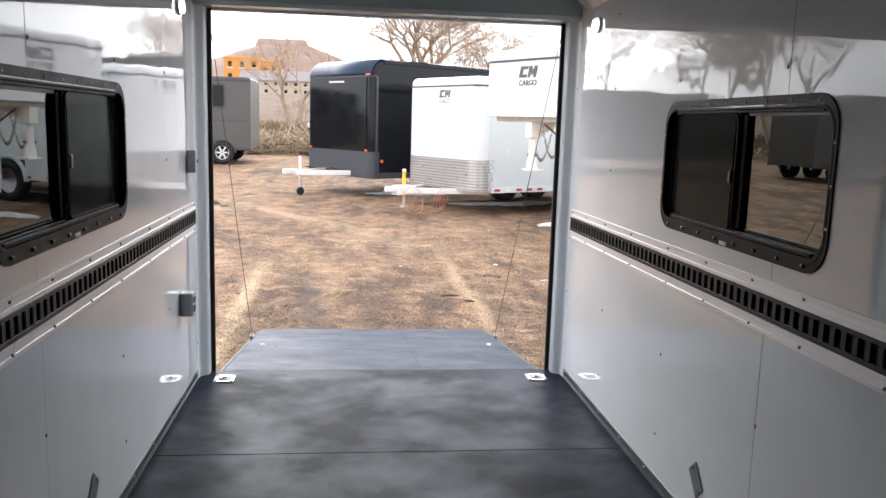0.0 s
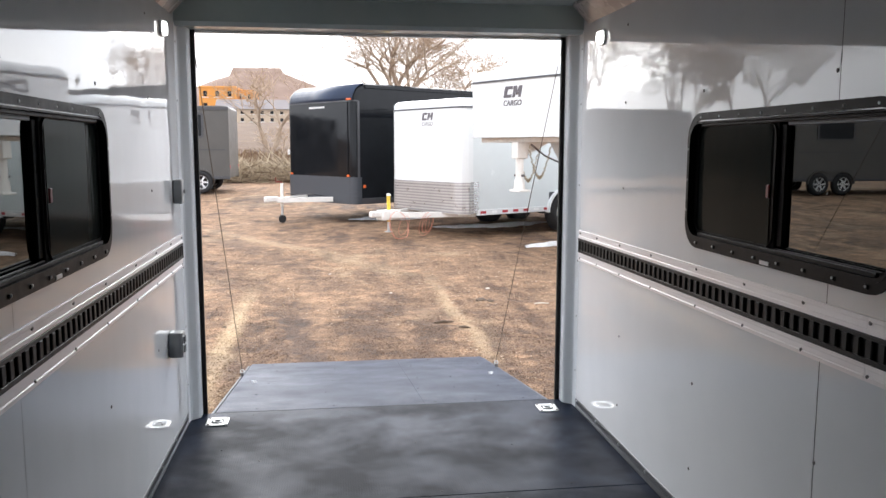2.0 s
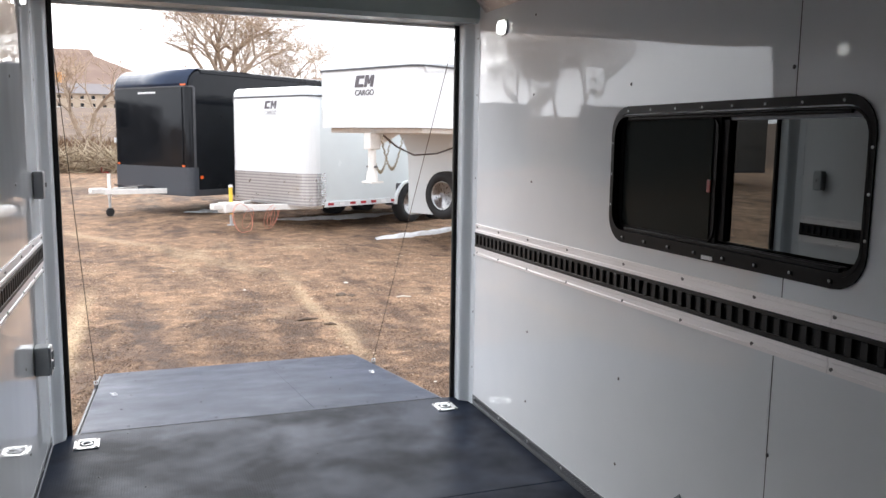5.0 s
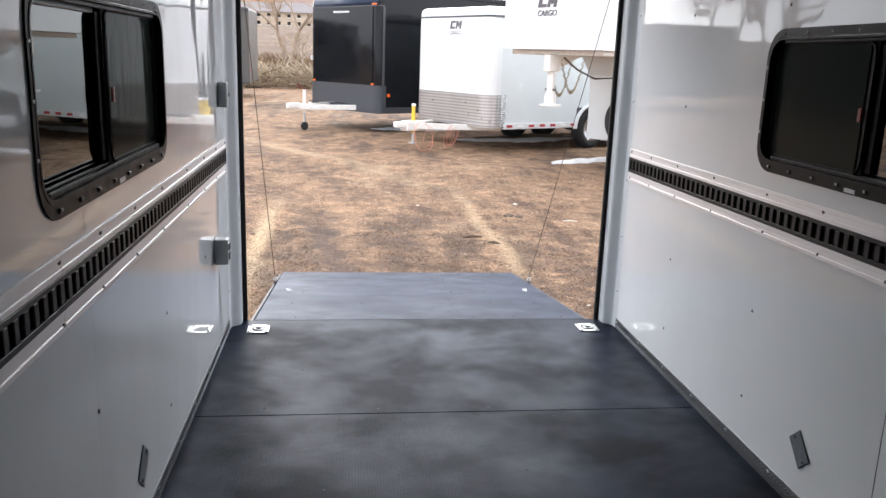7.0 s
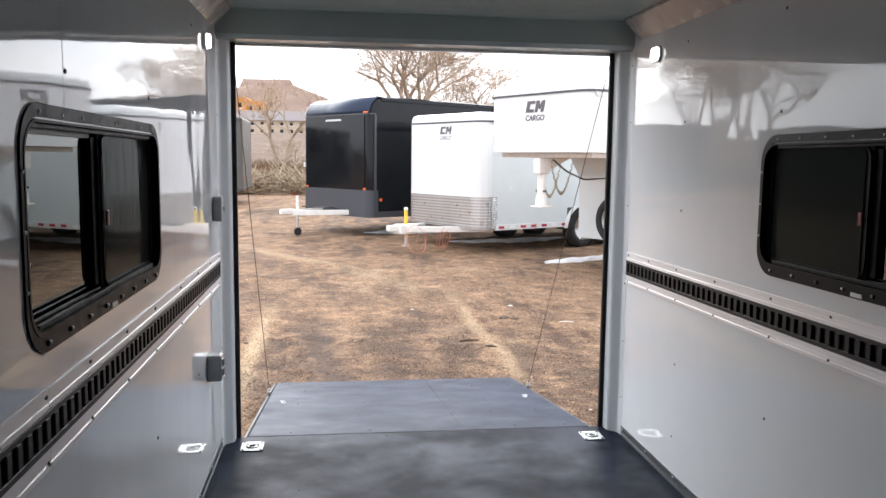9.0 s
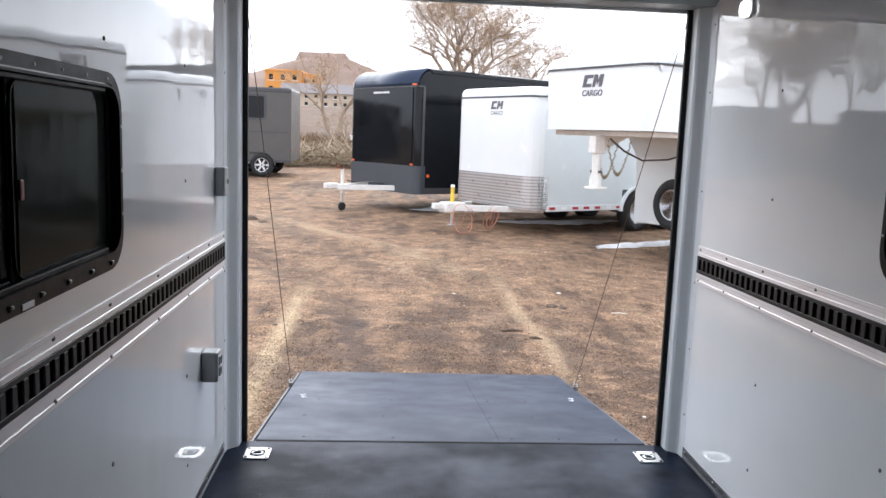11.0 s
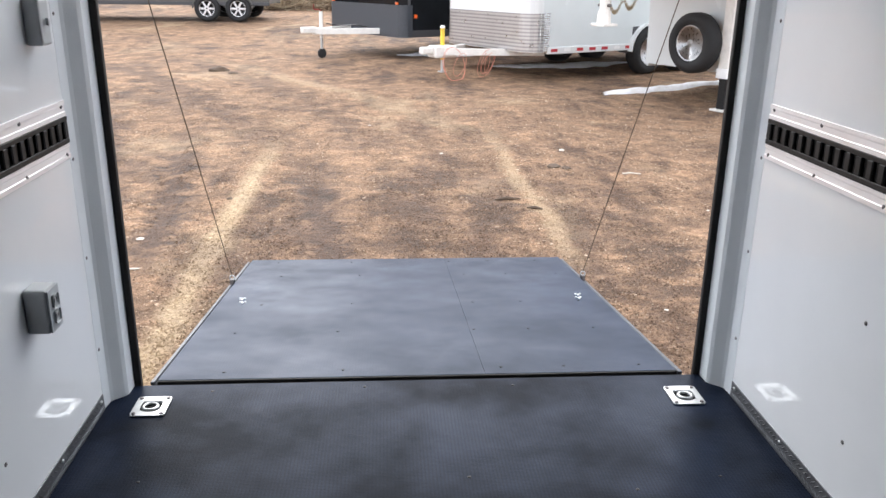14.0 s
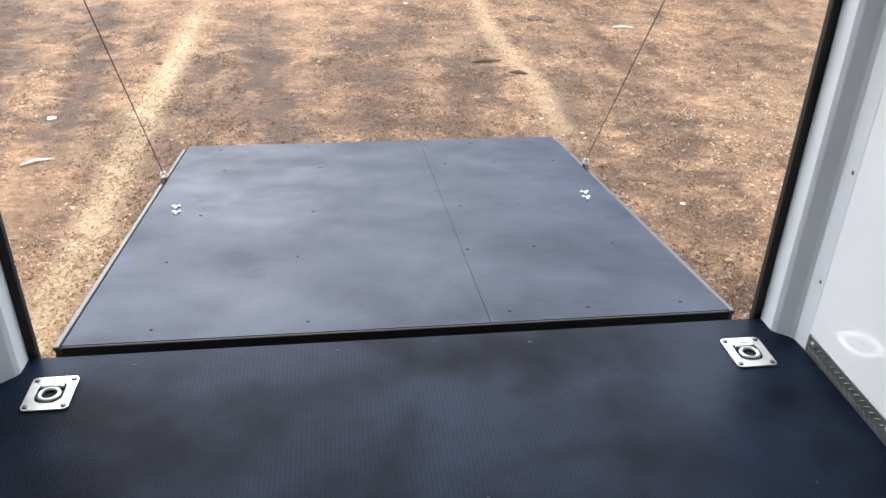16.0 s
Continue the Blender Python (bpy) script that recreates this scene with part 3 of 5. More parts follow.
header = part("door_header", prism([(0.0, 2.11), (0.0, 1.995), (0.02, 1.975), (0.15, 1.975), (0.172, 1.99), (0.172, 2.11)], -W - 0.07, W + 0.07, lambda u, v, w: (w, u, v)), M_CEIL)
tagged(header, "grey-green header beam over the rear opening", "beam", kind="structure")
part("drip_edge", box(-W, W, 0.172, 0.20, 1.965, 2.05, 0.004), M_WHITE, header, "white outer drip edge")
for s, nm in ((-1, "cove_left"), (1, "cove_right")):
    cv = part(nm, prism([(W - 0.001, 2.02), (W - 0.004, 2.012), (W - 0.085, 2.095), (W - 0.085, 2.109), (W - 0.001, 2.109)], Y_BACK, -0.085, lambda u, v, w: (s * u, w, v)), M_WOOD)
    tagged(cv, "glossy cove trim between wall and ceiling", "trim", kind="structure")


# vent track bands
def vent_band(s, name):
    root = empty(name, pose(0, 0, 0), "black slotted vent track between riveted aluminium rails", "vent track")
    z0, z1 = BAND
    y_end = -0.006
    part("backing", box(*sorted((s * (W + 0.001), s * (W + 0.0125))), Y_BACK, y_end, z0 - 0.012, z1 + 0.012), M_VOID, root)
    # aluminium rails with a ridge and screws
    for r0, r1, up in ((z1, z1 + 0.044, 1), (z0 - 0.044, z0, -1)):
        prof = [(W - 0.001, r0), (W - 0.006, r0 + 0.001), (W - 0.006, r0 + 0.012), (W - 0.0035, r0 + 0.014), (W - 0.0035, r1 - 0.014), (W - 0.006, r1 - 0.012), (W - 0.006, r1 - 0.001), (W - 0.001, r1)]
        for ya, yb in ((-2.332, y_end), (Y_BACK, -2.334)):
            part("rail", prism(prof, ya, yb, lambda u, v, w: (s * u, w, v)), M_ALU, root, "bare aluminium rail")
    me = mesh_from(disc_stack([(0.0062, 0), (0.0058, 0.002), (0.003, 0.004)], 8), "screw")
    for y in (-0.03, -0.30, -0.617, -0.98, -1.395, -1.735, -2.06, -2.344, -2.7, -3.05, -3.4):
        for z in (z1 + 0.029, z0 - 0.031):
            ob = part("screw", me, M_SCREW, root)
            ob.matrix_world = pose(s * (W - 0.0035), y, z, 0, 0, 90 * s)
    # the slotted strip: long flanges and a bar between slots
    part("flange", box(*sorted((s * (W - 0.008), s * (W + 0.0)))  , Y_BACK, y_end, z1 - 0.012, z1, 0.001, 1), M_BLACKPL, root)
    part("flange", box(*sorted((s * (W - 0.008), s * (W + 0.0))), Y_BACK, y_end, z0, z0 + 0.014, 0.001, 1), M_BLACKPL, root)
    bar = mesh_from(box(-0.008, 0.0, -0.0125, 0.0125, z0 + 0.0135, z1 - 0.0115, 0.003, 1), "slat")
    pitch = 0.0475
    j = 0
    while y_end - 0.0125 - j * pitch > -5.4:
        ob = part("slat", bar, M_BLACKPL, root)
        ob.matrix_world = pose(s * (W + (0.0 if s > 0 else -0.008)), y_end - 0.0125 - j * pitch, 0)
        j += 1
    return root


vent_band(-1, "vent_track")
band_right = vent_band(1, "vent_track")
band_right.matrix_world = pose(0, 0, 0.885) @ pose(0, 0, -0.004, -0.5) @ pose(0, 0, -0.885)


# slider windows
def slider_window(s, name):
    pl = side_place(s)
    y0, y1, z0, z1 = WIN

    def bar(d0, d1, ya, yb, za, zb, bevel=0.003):
        return box(*sorted((s * (W + d0), s * (W + d1))), ya, yb, za, zb, bevel)

    fr = part(name, plate(rounded(y0, y1, z0, z1, 0.095), [rounded(y0 + 0.015, y1 - 0.015, z0 + 0.034, z1 - 0.026, 0.078)], W - 0.005, W - 0.0005, pl), M_BLACKFR)
    tagged(fr, "black framed tinted sliding trailer window", "window", kind="structure")
    part("reveal", plate(rounded(y0 + 0.0135, y1 - 0.0135, z0 + 0.0305, z1 - 0.0305, 0.073), [rounded(y0 + 0.020, y1 - 0.020, z0 + 0.042, z1 - 0.036, 0.068)], W - 0.0065, W + 0.062, pl), M_BLACKFR, fr)
    ym = -1.815
    part("glass_pane", bar(0.046, 0.049, y0 + 0.019, ym, z0 + 0.041, z1 - 0.035, 0), M_GLASS, fr, "tinted glass pane")
    part("glass_pane", bar(0.054, 0.057, ym - 0.03, y1 - 0.019, z0 + 0.041, z1 - 0.035, 0), M_GLASS, fr, "tinted glass pane")
    part("screen_pane", bar(0.0225, 0.0235, ym + 0.004, y1 - 0.046, z0 + 0.058, z1 - 0.048, 0), M_SCREEN, fr, "dark insect screen")
    part("screen_frame", plate(rounded(ym - 0.024, y1 - 0.024, z0 + 0.044, z1 - 0.038, 0.060), [rounded(ym - 0.022, y1 - 0.045, z0 + 0.059, z1 - 0.049, 0.030)], W + 0.018, W + 0.0255, pl), M_BLACKFR, fr)
    part("mullion", bar(0.026, 0.060, ym - 0.026, ym + 0.012, z0 + 0.043, z1 - 0.037), M_BLACKFR, fr)
    part("sash_rail", bar(0.032, 0.052, ym - 0.056, ym - 0.0265, z0 + 0.060, z1 - 0.052), M_BLACKFR, fr)
    part("latch", bar(0.011, 0.0178, ym - 0.008, ym + 0.010, 1.245, 1.285), M_RED, fr, "small red latch")
    for d in (0.004, 0.028):
        part("track", bar(d, d + 0.010, y0 + 0.085, y1 - 0.085, z0 + 0.042, z0 + 0.054, 0.002), M_BLACKFR, fr)
    part("track", bar(0.004, 0.014, y0 + 0.085, y1 - 0.085, z1 - 0.047, z1 - 0.0365, 0.002), M_BLACKFR, fr)
    part("sash_bar", bar(0.036, 0.052, y0 + 0.06, ym - 0.053, z1 - 0.056, z1 - 0.040, 0.002), M_GREYPL, fr, "thin grey top bar of the sliding sash")
    part("tag", bar(-0.0070, -0.0052, -1.872, -1.822, z0 + 0.004, z0 + 0.016, 0), M_WHITEPL, fr, "small white paper tag")
    bolt = mesh_from(disc_stack([(0.0042, 0), (0.0038, 0.0015), (0.002, 0.0025)], 8), "screw")
    clip = mesh_from(box(-0.002, 0.002, -0.007, 0.007, -0.006, 0.006, 0.0015, 1), "clip")
    for j in range(8):
        y = y0 + 0.10 + j * (y1 - y0 - 0.20) / 7
        ob = part("clip", clip, M_BLACKPL, fr)
        ob.matrix_world = pose(s * (W - 0.0071), y, z0 + 0.018)
        for z in (z0 + 0.020, z1 - 0.016):
            ob = part("screw", bolt, M_STEEL if z < 1.2 else M_SCREW, fr)
            ob.matrix_world = pose(s * (W - (0.010 if z < 1.2 else 0.005)), y, z, 0, 0, 90 * s)
    for ye in (y0 + 0.008, y1 - 0.008):
        for z in (1.17, 1.28, 1.39):
            ob = part("screw", bolt, M_SCREW, fr)
            ob.matrix_world = pose(s * (W - 0.005), ye, z, 0, 0, 90 * s)
    return fr


slider_window(-1, "window_1")
slider_window(1, "window_2")


# recessed tie-down rings in the floor
def tie_ring():
    root = empty("tie_down_ring", pose(0, 0, 0), "zinc-plated recessed D-ring tie-down plate in the floor", "tie-down ring", "floor tie-downs")
    outer = rounded(-0.053, 0.053, -0.060, 0.060, 0.012, 3)
    bm = plate(outer, [rounded(-0.032, 0.032, -0.036, 0.040, 0.022, 5)], 0.0005, 0.005, lambda u, v, w: (u, v, w))
    part("plate", bm, M_STEEL, root)
    part("cup", plate(rounded(-0.033, 0.033, -0.037, 0.041, 0.022, 5), [], 0.0004, 0.0014, lambda u, v, w: (u, v, w)), M_VOID, root, "dark recessed cup")
    ring = [(0.022 * math.cos(a), -0.008 + 0.021 * math.sin(a), 0.006) for a in [2 * math.pi * j / 20 for j in range(20)]]
    part("ring", tube(ring, 0.0055, 8, None, True), M_STEEL, root, "bright steel ring", True)
    part("clamp", box(-0.027, 0.027, 0.014, 0.030, 0.002, 0.013, 0.004), M_STEEL, root)
    me = mesh_from(disc_stack([(0.007, 0), (0.006, 0.003), (0.003, 0.004)], 10), "bolt")
    for bx in (-0.042, 0.042):
        for by in (-0.048, 0.048):
            ob = part("bolt", me, M_SCREW, root)
            ob.matrix_local = pose(bx, by, 0.005, 90)
    return root


ring = tie_ring()
ring.matrix_basis = pose(-0.872, 0.005, 0.0005)
copy_thing(ring, pose(0.857, 0.0, 0.0005))

# outlet box and switch box on the left wall by the door
outlet = empty("outlet_box", pose(-W, -0.385, 0.508), "grey surface-mounted double power outlet box", "power outlet")
part("housing", box(0.0005, 0.058, -0.036, 0.036, -0.058, 0.058, 0.006), M_GREYBOX, outlet)
part("cover", box(0.058, 0.062, -0.034, 0.034, -0.056, 0.056, 0.002), M_GREYBOX, outlet)
for dz in (-0.021, 0.021):
    sk = part("socket", box(0.062, 0.0645, -0.016, 0.016, dz - 0.017, dz + 0.017, 0.006), M_GREYBOX, outlet)
    for dy in (-0.006, 0.006):
        part("slot", box(0.0640, 0.0650, dy - 0.0015, dy + 0.0015, dz - 0.006, dz + 0.007), M_VOID, sk)
switch = empty("switch_box", pose(-W, -0.152, 1.187), "grey surface-mounted light switch box", "light switch")
part("housing", box(0.0005, 0.042, -0.030, 0.032, -0.057, 0.057, 0.006), M_GREYBOX, switch)
part("toggle", box(0.044, 0.052, -0.004, 0.006, -0.008, 0.010, 0.002), M_GREYBOX, switch)

# small tilted cover plates low on both walls
for s in (-1, 1):
    cp = empty("cover_plate", pose(s * W, -1.785, 0.203, -42, 0, 0), "dull grey cover plate screwed low on the wall", "cover plate", "wall cover plates")
    part("plate", box(*sorted((-s * 0.0008, -s * 0.0045)), -0.036, 0.036, -0.053, 0.053, 0.0015, 1), M_GREYPL, cp)
    for dz in (-0.042, 0.042):
        ob = part("screw", mesh_from(disc_stack([(0.006, 0), (0.005, 0.002), (0.003, 0.003)], 8), "screw"), M_SCREW, cp)
        ob.matrix_local = pose(-s * 0.0045, 0, dz, 0, 0, 90 * s)

# small marker lamps near the header
for s in (-1, 1):
    lm = empty("marker_lamp", pose(s * W, -0.30, 1.917), "small oval white cabin lamp, lit, on the wall", "lamp", "cabin lamps")
    part("base", plate(rounded(-0.048, 0.048, -0.036, 0.036, 0.030), [], 0.0005, 0.010, lambda u, v, w: (-s * w, u, v)), M_WHITEPL, lm)
    part("lens", plate(rounded(-0.040, 0.040, -0.029, 0.029, 0.026), [], 0.010, 0.022, lambda u, v, w: (-s * w, u, v)), M_LAMP, lm, "glowing white lens")

# ramp door lying down to the ground
RAMP_LEN = 2.055
ramp_m = pose(0, 0.228, -0.042, -7.8)
ramp = empty("ramp_door", ramp_m, "black rubber-coated ramp door lowered to the dirt", "ramp")
part("ramp_frame", box(-0.945, 0.945, 0.03, RAMP_LEN, -0.055, -0.006, 0.004), M_GUARD, ramp, "dark grey metal ramp frame")
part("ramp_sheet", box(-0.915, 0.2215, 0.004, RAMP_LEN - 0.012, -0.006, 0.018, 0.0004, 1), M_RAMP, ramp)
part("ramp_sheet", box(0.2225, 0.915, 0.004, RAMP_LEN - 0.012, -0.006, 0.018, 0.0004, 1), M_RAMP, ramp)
for s in (-1, 1):
    part("edge_strip", box(*sorted((s * 0.930, s * 0.945)), 0.02, RAMP_LEN - 0.01, -0.006, 0.006, 0.002, 1), M_GUARD, ramp, "thin dull edge strip")
    br = part("cable_bracket", box(s * 0.932 - 0.010, s * 0.932 + 0.010, 1.47, 1.51, 0.004, 0.032, 0.003), M_SCREW, ramp)
    part("shackle", tube([(s * 0.932 + 0.012 * math.cos(a), 1.49, 0.038 + 0.014 * math.sin(a)) for a in [2 * math.pi * j / 12 for j in range(12)]], 0.004, 6, None, True), M_STEEL, br)
    for dx, dy in ((0.0, 0.0), (-0.012, -0.066)):
        cl = bmesh.new()
        for ox, oy in ((0, 0), (0.011, 0.008), (-0.011, 0.008), (0, -0.013)):
            box(s * 0.815 + s * dx + ox - 0.0055, s * 0.815 + s * dx + ox + 0.0055, 1.105 + dy + oy - 0.0055, 1.105 + dy + oy + 0.0055, 0.0182, 0.026, 0.003, 1, cl)
        part("hinge_pad", cl, M_WHITEPL, ramp, "small bright bolt cluster")
me_rs = mesh_from(disc_stack([(0.006, 0), (0.005, 0.002), (0.003, 0.003)], 8), "screw")
for rx in (-0.72, -0.3, 0.27, 0.5, 0.78):
    for ry in (0.07, 0.55, 1.0, 1.6, 1.95):
        ob = part("screw", me_rs, M_BLACKPL, ramp)
        ob.matrix_local = pose(rx + 0.03 * math.sin(ry * 9), ry, 0.018, 90)
part("seam", box(0.2195, 0.2245, 0.01, RAMP_LEN - 0.02, -0.0058, 0.004), M_SEAL, ramp, "dark sheet joint")
part("lip", box(-0.915, 0.915, -0.006, 0.0035, -0.010, 0.017, 0.003, 2), M_SEAL, ramp, "black rubber-coated front lip")
# hinge bar coloured black like the shaded gap it lies in
part("hinge", tube([(-0.93, 0.012, -0.040), (0.93, 0.012, -0.040)], 0.012, 8), M_SEAL, ramp, "long ramp hinge bar")

for s in (-1, 1):
    a = ramp_m @ Vector((s * 0.932, 1.49, 0.05))
    cb = part("ramp_cable", tube([a, (s * 0.960, 0.185, 1.96)], 0.0022, 6), M_CABLE)
    tagged(cb, "thin dark steel cable from ramp to opening top", "cable", "ramp cables")


# ---------------------------------------------------------------- outdoors: ground
def ground_z(x, y):
    return -0.352 + 0.0195 * (y - 2.2)


def smooth_step(a, b, v):
    f = min(1.0, max(0.0, (v - a) / (b - a)))
    return f * f * (3 - 2 * f)


def relief(x, y):
    """Ruts and small bumps of the yard, calm under the ramp."""
    calm = max(smooth_step(2.2, 3.6, y), smooth_step(1.2, 2.2, abs(x)))
    r = calm * (0.05 * noise.noise((x * 0.45, y * 0.45, 0.0)) + 0.022 * noise.noise((x * 2.1, y * 1.7, 4.0)))
    for cx, slope, half, deep in ((-0.36, -0.15, 0.22, 0.022), (-1.55, -0.16, 0.20, 0.028), (-2.05, -0.14, 0.32, 0.035)):
        d = abs(x - cx - slope * (y - 1.7)) / half
        r -= calm * deep * (1 - smooth_step(0.3, 1.1, d)) * (1 - smooth_step(5.5, 7.5, y))
    return r + (0.4 + 0.6 * calm) * 0.013 * noise.noise((x * 6.0, y * 5.0, 9.0))


def grid_axis(lo, hi, fine_lo, fine_hi, step):
    out = [fine_lo + step * j for j in range(int((fine_hi - fine_lo) / step) + 1)]
    d = step
    while out[-1] < hi:
        d *= 1.22
        out.append(out[-1] + d)
    d = step
    while out[0] > lo:
        d *= 1.22
        out.insert(0, out[0] - d)
    return out


gx = grid_axis(-2600, 2600, -7, 9, 0.11)
gy = grid_axis(-2600, 2600, -8, 17, 0.11)
verts, faces = [], []
for y in gy:
    for x in gx:
        near = max(0.0, 1 - max(0, abs(x) - 8) / 20) * max(0.0, 1 - max(0, y - 18) / 20)
        z = ground_z(x, y)
        z += near * relief(x, y)
        if y > 26:
            z += min(1, (y - 26) / 20) * 0.6 * (noise.noise((x * 0.05, y * 0.05, 2.0)) + 0.3)
        z += 3.4 * smooth_step(45, 150, y)
        verts.append((x, y, z))
nx = len(gx)
for j in range(len(gy) - 1):
    for i in range(nx - 1):
        faces.append((j * nx + i, j * nx + i + 1, (j + 1) * nx + i + 1, (j + 1) * nx + i))
me = bpy.data.meshes.new("ground")
me.from_pydata(verts, [], faces)
for p in me.polygons:
    p.use_smooth = True
ground = part("ground", me, M_DIRT)
tagged(ground, "brown packed dirt yard with gravel, straw and tyre tracks", "ground", kind="structure")


# ---------------------------------------------------------------- outdoors: trailers
def wheel(parent, m, radius, width, spokes=0, rim_mat=None):
    """A tyre and rim; the axle runs along local Y and the outer face looks to -Y."""
    wh = part("wheel", disc_stack([(radius * 0.60, -width / 2), (radius * 0.90, -width / 2), (radius, -width * 0.28), (radius, width * 0.28), (radius * 0.90, width / 2), (radius * 0.60, width / 2)], 32, True), M_TYRE, parent, "black rubber tyre", True)
    wh.matrix_local = m
    r = radius * 0.61
    part("rim", disc_stack([(r, -width * 0.42), (r * 0.92, -width * 0.44), (r * 0.86, -width * 0.30), (r * 0.45, -width * 0.22), (r * 0.36, -width * 0.36), (r * 0.2, -width * 0.42)], 28), M_TYRE if spokes else (rim_mat or M_RIM), wh, "pale steel rim" if not spokes else "dark rim well", True)
    if spokes:
        for j in range(spokes):
            a = 2 * math.pi * j / spokes
            bm = box(0.02, r * 0.95, -0.012, 0.012, -0.026, 0.026, 0.006)
            sp_ = part("spoke", bm, M_RIM, wh)
            sp_.matrix_local = Matrix.Rotation(a, 4, "Y") @ pose(0, -width * 0.43, 0)
        part("rim_ring", tube([(r * 0.97 * math.cos(a), -width * 0.44, r * 0.97 * math.sin(a)) for a in [2 * math.pi * j / 28 for j in range(28)]], 0.013, 6, None, True), M_RIM, wh)
    else:
        me = mesh_from(disc_stack([(0.012, 0), (0.010, -0.016)], 6), "lug_nut")
        for j in range(8):
            a = 2 * math.pi * j / 8
            ob = part("lug_nut", me, M_STEEL, wh)
            ob.matrix_local = pose(r * 0.62 * math.cos(a), -width * 0.25, r * 0.62 * math.sin(a))
    return wh


def shell(L, Wd, z0, z1, r_side, r_top, crown=0.0, seg=6):
    """A trailer body: front face at x = 0, rear at x = -L, rounded front corners and rounded front top."""
    bm = bmesh.new()
    box(-L, 0, -Wd / 2, Wd / 2, z0, z1, 0, 2, bm)
    bm.edges.ensure_lookup_table()
    top = [e for e in bm.edges if all(v.co.x > -0.01 and v.co.z > z1 - 0.01 for v in e.verts)]
    if r_top:
        bmesh.ops.bevel(bm, geom=top, offset=r_top, segments=seg, profile=0.5, affect="EDGES")
    if r_side:
        vert = [e for e in bm.edges if abs(abs(e.verts[0].co.y) - Wd / 2) < 1e-4 and abs(e.verts[0].co.y - e.verts[1].co.y) < 1e-4
                and all(v.co.x > -max(r_top, 0.02) - 0.01 for v in e.verts) and not (e.verts[0].co.z <= z0 + 1e-4 and e.verts[1].co.z <= z0 + 1e-4)]
        bmesh.ops.bevel(bm, geom=vert, offset=r_side, segments=seg, profile=0.5, affect="EDGES")
    side_top = [e for e in bm.edges if all(abs(v.co.z - z1) < 1e-4 and abs(abs(v.co.y) - Wd / 2) < 1e-4 for v in e.verts) and abs(e.verts[0].co.y - e.verts[1].co.y) < 1e-4]
    if side_top:
        bmesh.ops.bevel(bm, geom=side_top, offset=0.05, segments=3, profile=0.5, affect="EDGES")
    bmesh.ops.recalc_face_normals(bm, faces=bm.faces[:])
    return bm


def wrap_band(Wd, z0, z1, r, back, t=0.006):
    """A sheet wrapped round the front corners of a body."""
    def outline(o):
        pts = [(-back, -Wd / 2 - o)]
        for j in range(7):
            a = radians(-90 + 90 * j / 6)
            pts.append((-r + (r + o) * math.cos(a), -Wd / 2 + r + (r + o) * math.sin(a)))
        for j in range(7):
            a = radians(0 + 90 * j / 6)
            pts.append((-r + (r + o) * math.cos(a), Wd / 2 - r + (r + o) * math.sin(a)))
        pts.append((-back, Wd / 2 + o))
        return pts
    a, b = outline(0.003), outline(t + 0.004)
    prof = a + b[::-1]
    return prism(prof, z0, z1, lambda u, v, w: (u, v, w))


def tongue(parent, reach, z, spread, jack_x, ground_drop, grip=False):
    """An A-frame tongue with coupler and jack."""
    for s in (-1, 1):
        bm = box(-0.62, reach, -0.035, 0.035, -0.05, 0.05, 0.006)
        ob = part("tongue_beam", bm, M_TONGUE, parent, "off-white steel beam")
        ang = math.degrees(math.atan2(spread, reach))
        ob.matrix_local = pose(0, s * spread, z, 0, 0, -s * ang)
    part("coupler", box(reach - 0.12, reach + 0.17, -0.055, 0.055, z - 0.03, z + 0.075, 0.02), M_TONGUE, parent, "off-white ball coupler")
    jk = part("jack", tube([(jack_x, 0.0, z - 0.12), (jack_x, 0.0, z + 0.34)], 0.032, 12), M_YELLOW if grip else M_TONGUE, parent, "upright trailer jack")
    part("leg", tube([(jack_x, 0, z - ground_drop + 0.1), (jack_x, 0, z - 0.1)], 0.024, 10), M_STEEL, jk)
    if grip:
        part("foot", box(jack_x - 0.05, jack_x + 0.05, -0.05, 0.05, z - ground_drop + 0.09, z - ground_drop + 0.11, 0.004), M_STEEL, jk)
        part("cap", tube([(jack_x, 0, z + 0.34), (jack_x, 0, z + 0.38)], [0.04, 0.03], 12), M_WHITEPL, jk)
    else:
        wl_ = part("caster", disc_stack([(0.07, -0.025), (0.085, -0.012), (0.085, 0.012), (0.07, 0.025)], 16), M_TYRE, jk)
        wl_.matrix_local = pose(jack_x, 0, z - ground_drop + 0.085)
        part("crank", tube([(jack_x, 0, z + 0.34), (jack_x + 0.02, 0.0, z + 0.37), (jack_x + 0.14, 0, z + 0.37), (jack_x + 0.14, 0, z + 0.46)], 0.011, 6), M_RED, jk)


def tyre_pair(root, xs, Wd, radius, spokes, width=0.2):
    for x in xs:
        for s in (-1, 1):
            wheel(root, pose(x, s * (Wd / 2 - width * 0.30), radius, 0, 0, 0 if s < 0 else 180), radius, width, spokes)


